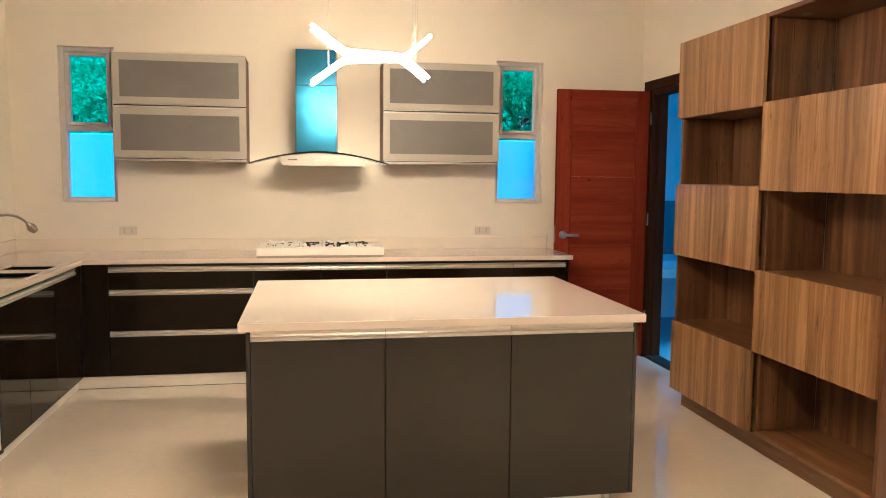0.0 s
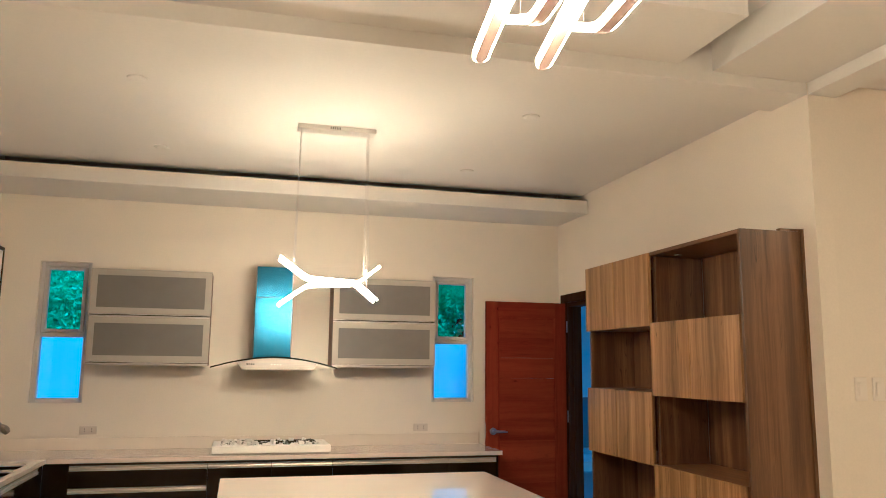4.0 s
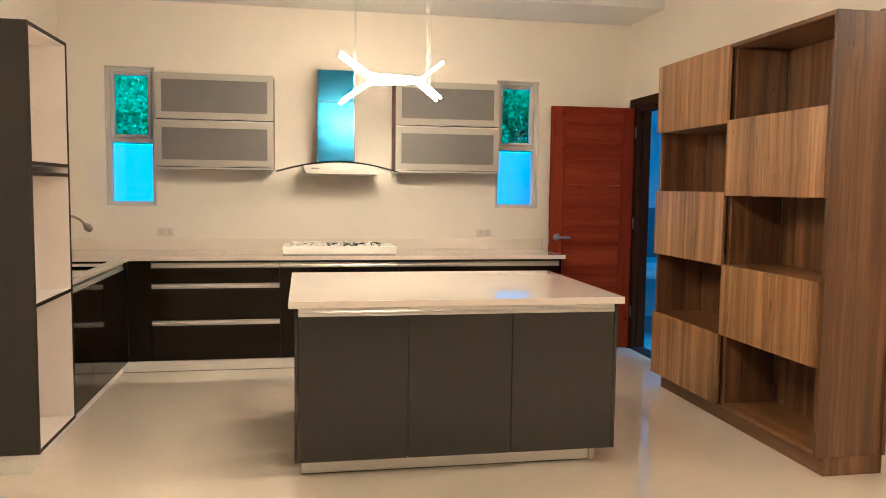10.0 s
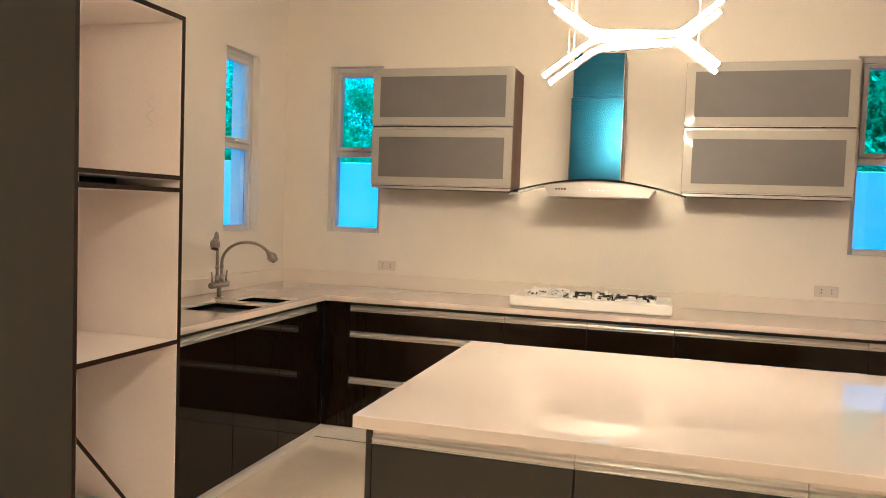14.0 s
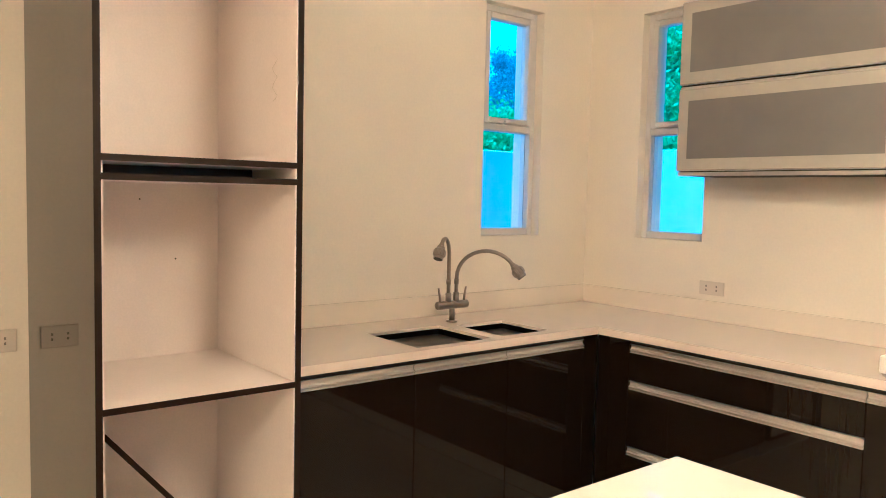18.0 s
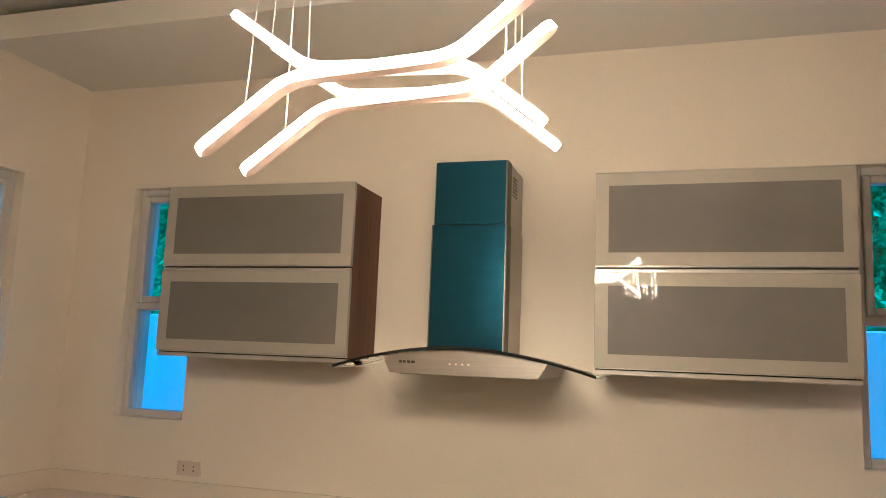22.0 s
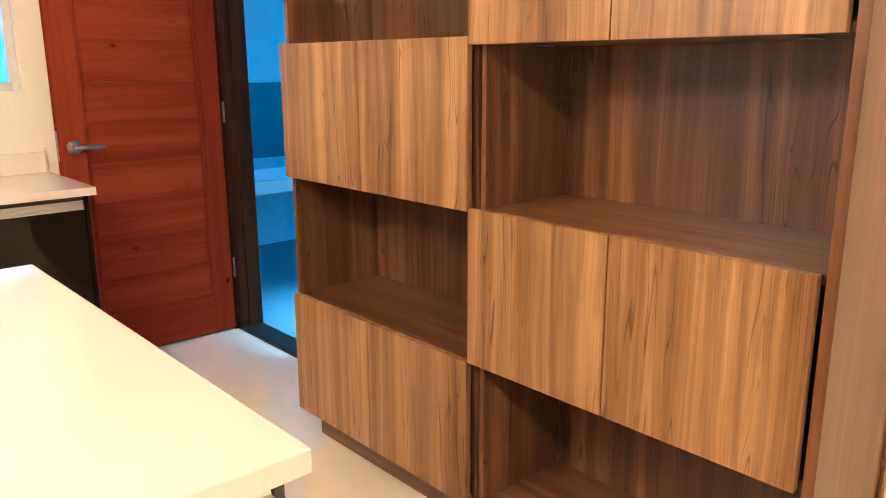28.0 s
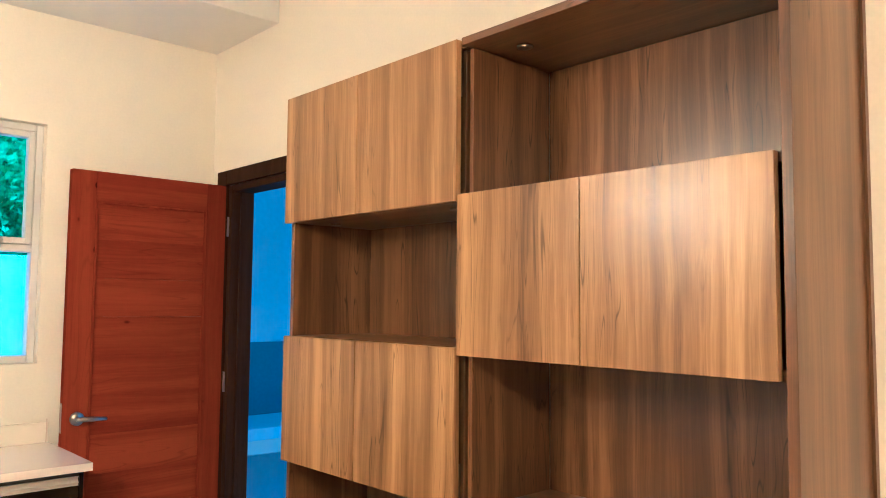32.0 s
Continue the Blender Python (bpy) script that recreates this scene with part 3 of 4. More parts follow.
def in_sink(x, y):
    return any(a < x < b and c < y < d for a, b, c, d in SINKS)


verts = {}


def top_vert(x, y, z):
    key = (round(x, 4), round(y, 4), round(z, 4))
    if key not in verts:
        verts[key] = bm.verts.new((x, y, z))
    return verts[key]


xs2 = xs + [3.956]
ys2 = sorted(ys + [-0.603])
cells = set()
for i in range(len(xs2) - 1):
    for j in range(len(ys2) - 1):
        x, y = (xs2[i] + xs2[i + 1]) / 2, (ys2[j] + ys2[j + 1]) / 2
        if (x < 0.612 or y > -0.603) and not in_sink(x, y):
            cells.add((i, j))
for i, j in cells:
    for z, flip in ((CT, False), (CB, True)):
        q = [top_vert(xs2[i], ys2[j], z), top_vert(xs2[i + 1], ys2[j], z), top_vert(xs2[i + 1], ys2[j + 1], z), top_vert(xs2[i], ys2[j + 1], z)]
        bm.faces.new(q[::-1] if flip else q)
    for di, dj, a, b in ((-1, 0, (0, 1), (0, 0)), (1, 0, (1, 0), (1, 1)), (0, -1, (0, 0), (1, 0)), (0, 1, (1, 1), (0, 1))):
        if (i + di, j + dj) not in cells:
            p, q = (xs2[i + a[0]], ys2[j + a[1]]), (xs2[i + b[0]], ys2[j + b[1]])
            bm.faces.new((top_vert(*p, CT), top_vert(*p, CB), top_vert(*q, CB), top_vert(*q, CT)))
sharp = [e for e in bm.edges if len(e.link_faces) == 2 and e.calc_face_angle(0) > 1.0]
bmesh.ops.bevel(bm, geom=sharp, offset=0.003, segments=2, affect="EDGES", profile=0.5)
part("slab", bm, M_QUARTZ, top)
part("upstand", box((0.0, -0.012, CT), (3.950, -0.0005, 0.962), 0.0015), M_SPLASH, top)
part("upstand", box((0.0005, -2.0205, CT), (0.012, -0.0125, 0.962), 0.0015), M_SPLASH, top)
part("upstand", box((0.0125, -2.0205, CT), (0.600, -2.009, 0.962), 0.0015), M_SPLASH, top)
# black strips stand in for the unlit recess under the slab
part("shadow_strip", box((0.63, YF + 0.006, PROF_T + 0.0005), (3.915, YF + 0.0185, CB - 0.0005)), M_BLACK, top)
part("shadow_strip", box((XF - 0.0185, -2.019, PROF_T + 0.0005), (XF - 0.006, -0.64, CB - 0.0005)), M_BLACK, top)

# thin tan strip drawn for the small shadow line at the upstand's end
part("end_line", box((3.9405, -0.014, CT + 0.0005), (3.9445, -0.0125, 0.978), 0.0004), M_TAN, top)
for k, (a, b, c, d) in enumerate(SINKS):
    ob = thing("sink", ((a + b) / 2, (c + d) / 2, CB - 0.19), "undermounted sink bowl with its depth shade in the colour" if k else "larger undermounted sink bowl with its depth shade in the colour", "sink", "double sink")
    bm = bmesh.new()
    t, g, z0, zr = 0.006, 0.001, CB - 0.19, CT - 0.012
    add_box(bm, (a + g, c + g, z0), (b - g, d - g, z0 + t))
    add_box(bm, (a + g, c + g, z0 + t), (a + g + t, d - g, zr))
    add_box(bm, (b - g - t, c + g, z0 + t), (b - g, d - g, zr))
    add_box(bm, (a + g + t, c + g, z0 + t), (b - g - t, c + g + t, zr))
    add_box(bm, (a + g + t, d - g - t, z0 + t), (b - g - t, d - g, zr))
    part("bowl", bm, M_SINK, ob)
    part("drain", rod(((a + b) / 2, (c + d) / 2, z0 + t), ((a + b) / 2, (c + d) / 2, z0 + t + 0.004), 0.04, 20), M_CHROME, ob, "", True)

# faucet with two flexible spouts
fx, fy = 0.183, -1.062
fa = thing("faucet", (fx, fy, CT), "satin steel double faucet with two bent flexible spouts", "faucet")
bm = rod((fx, fy, CT), (fx, fy, CT + 0.008), 0.024, 20)
add_rod(bm, (fx, fy, CT + 0.008), (fx, fy, CT + 0.062), 0.013, 16)
part("base", bm, M_CHROME, fa, "", True)
part("body", tube([(fx, fy - 0.085, CT + 0.075), (fx, fy - 0.08, CT + 0.075), (fx, fy + 0.08, CT + 0.075), (fx, fy + 0.085, CT + 0.075)], [0.014, 0.018, 0.018, 0.014], 14), M_CHROME, fa, "", True)
for s in (-1, 1):
    part("lever", tube([(fx, fy + s * 0.066, CT + 0.09), (fx, fy + s * 0.070, CT + 0.12), (fx, fy + s * 0.076, CT + 0.15)], [0.006, 0.005, 0.004], 8), M_CHROME, fa, "", True)


def spout(y, way, reach, straight, arc, drop):
    """A hose that rises straight, then bends over towards way."""
    z0 = CT + 0.088
    pts = [(fx, y, z0), (fx, y, z0 + straight * 0.5), (fx, y, z0 + straight)]
    dx, dy = way
    for k in range(1, 15):
        a = math.pi * k / 14 * drop
        h = reach / 2 * (1 - math.cos(a))
        pts.append((fx + dx * h, y + dy * h, z0 + straight + arc * math.sin(a)))
    return pts


for y, way, reach, straight, arc, drop in ((fy - 0.022, (0.42, -0.91), 0.085, 0.200, 0.075, 0.78), (fy + 0.022, (0.84, 0.54), 0.270, 0.105, 0.120, 0.82)):
    part("collar", rod((fx, y, CT + 0.085), (fx, y, CT + 0.128), 0.013, 14), M_CHROME, fa, "", True)
    part("ferrule", rod((fx, y, CT + 0.165), (fx, y, CT + 0.185), 0.0105, 14), M_CHROME, fa, "", True)
    pts = spout(y, way, reach, straight, arc, drop)
    part("flexible_spout", tube(pts, 0.0085, 10), M_CHROME, fa, "", True)
    e, d = Vector(pts[-1]), (Vector(pts[-1]) - Vector(pts[-2])).normalized()
    head = part("spray_head", tube([e - d * 0.006, e + d * 0.004, e + d * 0.006, e + d * 0.016, e + d * 0.022, e + d * 0.050, e + d * 0.054, e + d * 0.064], [0.0105, 0.0125, 0.016, 0.018, 0.0245, 0.0245, 0.021, 0.0205], 20), M_CHROME, fa, "ribbed satin steel spray head")
    u = d.orthogonal().normalized()
    v = d.cross(u)
    bm = bmesh.new()
    for k in range(10):
        r = u * math.cos(k * math.tau / 10) + v * math.sin(k * math.tau / 10)
        add_rod(bm, e + d * 0.024 + r * 0.0240, e + d * 0.048 + r * 0.0240, 0.0032, 6)
    part("rib", bm, M_CHROME, head, "", True)
    part("nozzle", rod(e + d * 0.0642, e + d * 0.0655, 0.018, 16), M_BLACK, head, "dark perforated nozzle face")

# ---------------------------------------------------------------- tall cabinet
tc = thing("tall_cabinet", (0.3, -2.33, 0), "dark grey tall appliance cabinet, open and white inside", "cabinet")
TX, TY0, TY1, TZ = 0.618, -2.622, -2.022, 2.150
TB = 0.10
part("side_panel", box((L_OUT + 0.002, TY0, TB), (TX, TY0 + 0.018, TZ), 0.001), M_GREY, tc, "dark grey gloss outer side panel")
part("side_panel", box((0.002, TY1 - 0.018, TB), (TX, TY1, TZ), 0.001), M_GREY, tc)
part("top_panel", box((0.002, TY0 + 0.018, TZ - 0.018), (TX, TY1 - 0.018, TZ), 0.001), M_GREY, tc)
part("back_panel", box((0.002, TY0 + 0.022, TB), (0.014, TY1 - 0.022, TZ - 0.02)), M_WHITE_BOARD, tc, "white melamine back")
part("lining", box((0.016, TY0 + 0.0185, TB), (TX - 0.002, TY0 + 0.023, TZ - 0.019)), M_WHITE_BOARD, tc, "white melamine inner face")
part("lining", box((0.016, TY1 - 0.023, TB), (TX - 0.002, TY1 - 0.0185, TZ - 0.019)), M_WHITE_BOARD, tc)
part("lining", box((0.016, TY0 + 0.0235, TZ - 0.023), (TX - 0.002, TY1 - 0.0235, TZ - 0.0185)), M_WHITE_BOARD, tc)
for zt in (1.504, 1.454, 0.828, TB + 0.018):
    sh = part("shelf", box((0.016, TY0 + 0.0235, zt - 0.018), (TX - 0.004, TY1 - 0.0235, zt)), M_WHITE_BOARD, tc)
    part("edge_band", box((TX - 0.0035, TY0 + 0.0185, zt - 0.018), (TX, TY1 - 0.0185, zt)), M_EDGE, sh)
# black plate half-way in, standing in for the shade of the narrow slot
part("slot_shade", box((0.30, TY0 + 0.024, 1.4545), (0.31, TY1 - 0.024, 1.4855)), M_BLACK, tc)
for y in (TY0, TY1 - 0.018):
    part("edge_band", box((TX + 0.0002, y, TB), (TX + 0.0015, y + 0.018, TZ)), M_EDGE, tc)
part("edge_band", box((TX + 0.0002, TY0 + 0.018, TZ - 0.018), (TX + 0.0015, TY1 - 0.018, TZ)), M_EDGE, tc)
part("plinth", box((L_OUT + 0.004, TY0 + 0.030, 0.0), (TX - 0.055, TY1, TB - 0.001), 0.001), M_PLINTH, tc, "brushed aluminium plinth")
for xx in (0.522, 0.547):
    part("screw_hole", rod((xx, TY1 - 0.0232, 1.440), (xx, TY1 - 0.0238, 1.440), 0.0028, 10), M_BLACK, tc)
rng = random.Random(11)
pts = [(0.470 + 0.022 * math.sin(k * 0.9) * rng.uniform(0.4, 1.0), TY1 - 0.0236, 1.845 - 0.008 * k) for k in range(19)]
part("pencil_mark", tube(pts, 0.0007, 5), M_SOCKET, tc, "faint pencil scribble on the inner face")
for yy, zz in ((-2.323, 1.380), (-2.20, 1.17), (-2.47, 1.93)):
    part("screw_hole", rod((0.0138, yy, zz), (0.0146, yy, zz), 0.003, 10), M_BLACK, tc)
lb = thing("loose_board", (0.3, -2.45, TB + 0.018), "loose white board leaning inside the tall cabinet", "board")
bm = bmesh.new()
a, b = Vector((0, -2.595, 0.735)), Vector((0, -2.082, 0.128))
d = (b - a).normalized()
nrm = Vector((0, -d.z, d.y)) * 0.016
q = [a, b, b + nrm, a + nrm]
if nrm.z < 0:
    q = [a, b, b - nrm, a - nrm]
lbm = prism([(p.y, p.z) for p in q], 0, 0.05, 0.400)
part("panel", lbm, M_WHITE_BOARD, lb)
part("edge_band", prism([(p.y, p.z) for p in q], 0, 0.4005, 0.402), M_EDGE, lb)

# ---------------------------------------------------------------- wall cabinets
def wall_cabinet(x0, x1, label):
    ob = thing("wall_cabinet", ((x0 + x1) / 2, -0.15, 1.525), label, "cabinet", "wall cabinets")
    z0, z1, yf = 1.525, 2.253, -0.278
    part("side_panel", box((x0 + 0.002, yf, z0), (x0 + 0.018, -0.001, z1), 0.001), M_WOOD_RED, ob, "dark red walnut laminate side")
    part("side_panel", box((x1 - 0.018, yf, z0), (x1 - 0.002, -0.001, z1), 0.001), M_WOOD_RED, ob, "dark red walnut laminate side")
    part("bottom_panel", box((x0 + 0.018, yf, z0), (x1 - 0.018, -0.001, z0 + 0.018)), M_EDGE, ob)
    part("top_panel", box((x0 + 0.018, yf, z1 - 0.018), (x1 - 0.018, -0.001, z1)), M_WHITE_BOARD, ob)
    part("back_panel", box((x0 + 0.018, -0.008, z0 + 0.018), (x1 - 0.018, -0.001, z1 - 0.018)), M_WHITE_BOARD, ob)
    part("grip_profile", box((x0 + 0.003, yf - 0.014, z0 - 0.002), (x1 - 0.003, yf - 0.001, z0 + 0.014), 0.002), M_ALU, ob)
    for a, b in ((z0 + 0.022, 1.887), (1.911, z1)):
        w = 0.048
        d = part("flap_door", box((x0, yf - 0.022, a), (x1, yf - 0.001, b), 0.0015), M_FLAP, ob, "champagne bordered glass flap door")
        part("pane", box((x0 + w, yf - 0.0228, a + w), (x1 - w, yf - 0.0224, b - w)), M_FROST, d, "grey frosted glass pane")
        for ea, eb in ((a - 0.0035, a - 0.0005), (b + 0.0005, b + 0.0035)):
            part("edge_strip", box((x0 + 0.001, yf - 0.0215, ea), (x1 - 0.001, yf - 0.004, eb)), M_ALU, d)
    part("grip_profile", box((x0 + 0.003, yf - 0.016, 1.891), (x1 - 0.003, yf - 0.001, 1.900), 0.002), M_ALU, ob)
    part("gap_strip", box((x0 + 0.003, yf - 0.008, 1.9005), (x1 - 0.003, yf - 0.001, 1.9072)), M_BLACK, ob)
    return ob


wall_cabinet(0.755, 1.640, "wall cabinet with two frosted glass flap doors")
wall_cabinet(2.602, 3.464, "wall cabinet with two frosted glass flap doors beside the hood")

# ---------------------------------------------------------------- hood
hood = thing("range_hood", (2.14, -0.25, 1.5), "steel chimney hood with a curved glass canopy and blue film", "range hood")
HX0, HX1 = 1.977, 2.274
part("chimney", box((HX0, -0.300, 1.585), (HX1, -0.002, 2.070), 0.003), M_STEEL, hood)
part("chimney", box((HX0 + 0.004, -0.296, 2.070), (HX1 - 0.004, -0.002, 2.320), 0.003), M_STEEL, hood)
part("protective_film", box((HX0 + 0.004, -0.3030, 1.588), (HX1 - 0.006, -0.3005, 2.068), 0.0008), M_FILM, hood, "wrinkled teal blue protective film")
part("protective_film", box((HX0 + 0.008, -0.2990, 2.071), (HX1 - 0.010, -0.2965, 2.319), 0.0008), M_FILM, hood, "wrinkled teal blue protective film")
bm = bmesh.new()
for k in range(6):
    add_box(bm, (HX1 - 0.0045, -0.20, 2.20 + 0.014 * k), (HX1 - 0.003, -0.12, 2.207 + 0.014 * k))
part("vent_slot", bm, M_BLACK, hood)
# black strips on the chimney's sides, a dark reflection put into colour
part("reflection_strip", box((HX1 + 0.0002, -0.299, 1.586), (HX1 + 0.0012, -0.232, 2.069)), M_BLACK, hood, "black strip painted as a dark reflection on the steel")
part("reflection_strip", box((HX1 - 0.0038, -0.295, 2.071), (HX1 - 0.0028, -0.228, 2.319)), M_BLACK, hood, "black strip painted as a dark reflection on the steel")
part("reflection_strip", box((HX0 - 0.0012, -0.299, 1.586), (HX0 - 0.0002, -0.232, 2.069)), M_BLACK, hood, "black strip painted as a dark reflection on the steel")
GX0, GX1, GM = 1.662, 2.628, 2.145
n = 24
lowr = []
for k in range(n + 1):
    x = GX0 + (GX1 - GX0) * k / n
    u = (x - GM) / ((GX1 - GX0) / 2)
    z = 1.508 + 0.082 * (1 - abs(u) ** 1.8)
    lowr.append((x, z))


def canopy_strip(y0, y1, bend, thick=0.007):
    """A curved sheet that follows the canopy's arch between two depths."""
    bm = bmesh.new()
    rows = []
    for x, z in lowr:
        u = abs((x - GM) / ((GX1 - GX0) / 2))
        ya, yb = y0 + 0.035 * u ** 2, y1 + bend * u ** 2
        rows.append([bm.verts.new(p) for p in ((x, ya, z), (x, yb, z), (x, yb, z + thick), (x, ya, z + thick))])
    for a, b in zip(rows, rows[1:]):
        for k in range(4):
            bm.faces.new((a[k], a[(k + 1) % 4], b[(k + 1) % 4], b[k]))
    bm.faces.new(rows[0])
    bm.faces.new(rows[-1][::-1])
    return bm


pane = part("glass_canopy", canopy_strip(-0.4945, -0.004, 0.0), M_CANOPY, hood, "curved clear glass canopy", True)
pane.visible_shadow = False
part("glass_edge", canopy_strip(-0.499, -0.4950, 0.035, 0.0105), M_TINT, hood, "dark polished front edge of the glass")
BX0, BX1 = 1.865, 2.465
body = []
for k in range(17):
    x = BX0 + (BX1 - BX0) * k / 16
    u = (x - GM) / ((GX1 - GX0) / 2)
    body.append((x, 1.5065 + 0.082 * (1 - abs(u) ** 1.8)))
outline = body + [(BX1 - 0.03, 1.500), (BX0 + 0.03, 1.500)]
part("body", prism(outline, 1, -0.475, -0.004), M_STEEL, hood, "brushed steel hood body")
# unseen black sheet added so the steel top throws no glare on the wall
part("glare_block", prism([(x, z + 0.0011) for x, z in body] + [(x, z + 0.0002) for x, z in body[::-1]], 1, -0.474, -0.005), M_BLACK, hood, "unseen black sheet that stops glare from the steel")
for k in range(4):
    part("button", rod((2.120 + 0.023 * k, -0.475, 1.538), (2.120 + 0.023 * k, -0.4775, 1.538), 0.0038, 12), M_PLASTIC, hood, "small white round button")
bm = bmesh.new()
for k, w in enumerate((0.012, 0.010, 0.012, 0.013)):
    add_box(bm, (1.930 + 0.0155 * k, -0.4762, 1.536), (1.930 + 0.0155 * k + w, -0.4751, 1.545))
part("badge", bm, M_BLACK, hood, "dark printed maker's badge")
part("filter", box((1.92, -0.44, 1.496), (2.41, -0.06, 1.4995), 0.0005), M_STEEL, hood)

# ---------------------------------------------------------------- cooktop in its foam
ck = thing("cooktop", (2.15, -0.30, CT), "five-burner cooktop still packed in white foam", "cooktop")
KX0, KX1, KY0, KY1 = 1.710, 2.586, -0.545, -0.060
part("steel_tray", box((KX0 + 0.008, KY0 + 0.006, CT), (KX1 - 0.008, KY1 - 0.006, CT + 0.010), 0.002), M_STEEL, ck)
bm = bmesh.new()
zt = CT + 0.066
add_box(bm, (KX0, KY0, CT + 0.010), (KX1, KY0 + 0.06, zt), 0.004)
add_box(bm, (KX0, KY1 - 0.03, CT + 0.010), (KX1, KY1, zt - 0.006), 0.004)
add_box(bm, (KX0, KY0 + 0.06, CT + 0.010), (KX0 + 0.10, KY1 - 0.03, zt - 0.003), 0.004)
add_box(bm, (KX1 - 0.10, KY0 + 0.06, CT + 0.010), (KX1, KY1 - 0.03, zt - 0.003), 0.004)
part("foam_frame", bm, M_FOAM, ck, "white packing foam surround")
part("glass_plate", box((KX0 + 0.1, KY0 + 0.06, CT + 0.012), (KX1 - 0.1, KY1 - 0.03, CT + 0.028)), M_BLACK, ck)
rng = random.Random(5)


def add_chip(bm, x, y, z0, z1, sx, sy, turn):
    """A torn foam chip standing on z0, turned about the upright and a little uneven."""
    m = Matrix.Translation((x, y, (z0 + z1) / 2)) @ Matrix.Rotation(turn, 4, "Z") @ Matrix.Diagonal((sx, sy, z1 - z0, 1))
    for v in bmesh.ops.create_cube(bm, size=1.0, matrix=m)["verts"]:
        v.co += Vector((rng.uniform(-0.003, 0.003), rng.uniform(-0.003, 0.003), rng.uniform(-0.004, 0.004) if v.co.z > z0 + 0.01 else 0.0))
    return bm


def bar(bm, a, b, z, w=0.0048):
    """A flat iron bar from a to b at the height z."""
    add_rod(bm, (a[0], a[1], z), (b[0], b[1], z), w, 6)


for n_grate, gx in enumerate((1.885, 2.135, 2.385)):
    bm = bmesh.new()
    w, z, ya, yb = 0.110, CT + 0.062, KY0 + 0.080, KY1 - 0.050
    ym = (ya + yb) / 2
    for a, b in (((gx - w, yb), (gx + w, yb)), ((gx - w, ya), (gx - w, yb)), ((gx + w, ya), (gx + w, yb)), ((gx - w, ym), (gx + w, ym))):
        bar(bm, a, b, z)
    for sx in (-w, w):
        for yy in (ya, yb):
            add_rod(bm, (gx + sx, yy, CT + 0.0285), (gx + sx, yy, z), 0.005, 6)
    support = part("pan_support", bm, M_BLACK, ck, "black cast iron pan support")
    fingers = [((gx - 0.085, ya + 0.02), (gx + 0.085, yb - 0.02), z + 0.0085), ((gx + 0.090, ym - 0.01), (gx + 0.020, yb + 0.005), z + 0.0085)]
    for c in ((ya + ym) / 2, (ym + yb) / 2):
        fingers += [((gx - w, c), (gx - 0.035, c), z), ((gx + 0.035, c), (gx + w, c), z)]
    for a, b, h in fingers:
        bm = bmesh.new()
        bar(bm, a, b, h)
        part("bar", bm, M_BLACK, support)
    for yy in ((ya + ym) / 2, (ym + yb) / 2):
        bm = rod((gx, yy, CT + 0.0285), (gx, yy, CT + 0.048), 0.042, 18)
        add_rod(bm, (gx, yy, CT + 0.048), (gx, yy, CT + 0.056), 0.032, 18)
        part("burner", bm, M_BLACK, ck)
    for k in range((58, 23, 19)[n_grate]):
        bm = bmesh.new()
        px = gx + rng.uniform(-0.105, 0.105)
        py = ya - 0.015 + (yb - ya) * rng.random() ** (0.9, 1.7, 1.9)[n_grate]
        add_chip(bm, px, py, CT + 0.0285, CT + rng.uniform(0.062, 0.086), rng.uniform(0.012, 0.040), rng.uniform(0.010, 0.026), rng.uniform(-0.5, 0.5))
        part("foam_chip", bm, M_FOAM, ck)

for a, b in (((2.530, -0.20), (2.556, -0.195)), ((2.505, -0.40), (2.558, -0.394)), ((2.535, -0.30), (2.548, -0.297))):
    part("slit", box((a[0], a[1], CT + 0.0632), (b[0], b[1], CT + 0.0640)), M_SOCKET, ck)

# ---------------------------------------------------------------- island
IX0, IX1, IY0, IY1 = 1.799, 3.432, -2.969, -1.763
IT, IB = 0.876, 0.842
isl = thing("kitchen_island", (2.61, -2.38, 0), "dark grey kitchen island with a white quartz top", "kitchen island")
part("worktop", box((IX0, IY0, IB), (IX1, IY1, IT), 0.003, 2), M_QUARTZ, isl, "white polished quartz top")
bx0, bx1, by0, by1 = 1.826, 3.408, -2.943, -1.789
part("body", box((bx0 + 0.02, by0 + 0.022, 0.110), (bx1 - 0.02, by1 - 0.022, IB - 0.001)), M_BLACK, isl)
for x in (bx0, bx1 - 0.016):
    part("side_panel", box((x, by0 + 0.003, 0.106), (x + 0.016, by1 - 0.003, IB - 0.001), 0.001), M_GREY, isl)
for y, s in ((by0, 1), (by1, -1)):
    for a, b in ((bx0 + 0.017, 2.359), (2.359, 2.868), (2.868, bx1 - 0.017)):
        fr = part("door", box((a + 0.0015, y, 0.108), (b - 0.0015, y + s * 0.019, 0.798), 0.0012), M_GREY, isl, "dark grey gloss door")
        part("grip_profile", profile_bar(0, a + 0.001, b - 0.001, y + s * 0.014, 0.8405, 0.8005, -s), M_ALU, fr, "ribbed aluminium grip profile")
for y in (-2.801, -1.947):
    part("plinth", box((1.856, y, 0.004), (3.325, y + 0.016, 0.105), 0.001), M_PLINTH, isl, "brushed aluminium plinth")
    # black line drawn for the dark gap under the island's plinth
    part("floor_line", box((1.857, y + 0.003, 0.0), (3.324, y + 0.013, 0.0038)), M_BLACK, isl)
for x in (1.856, 3.309):
    part("plinth", box((x, -2.7845, 0.004), (x + 0.016, -1.9475, 0.105), 0.001), M_PLINTH, isl, "brushed aluminium plinth")
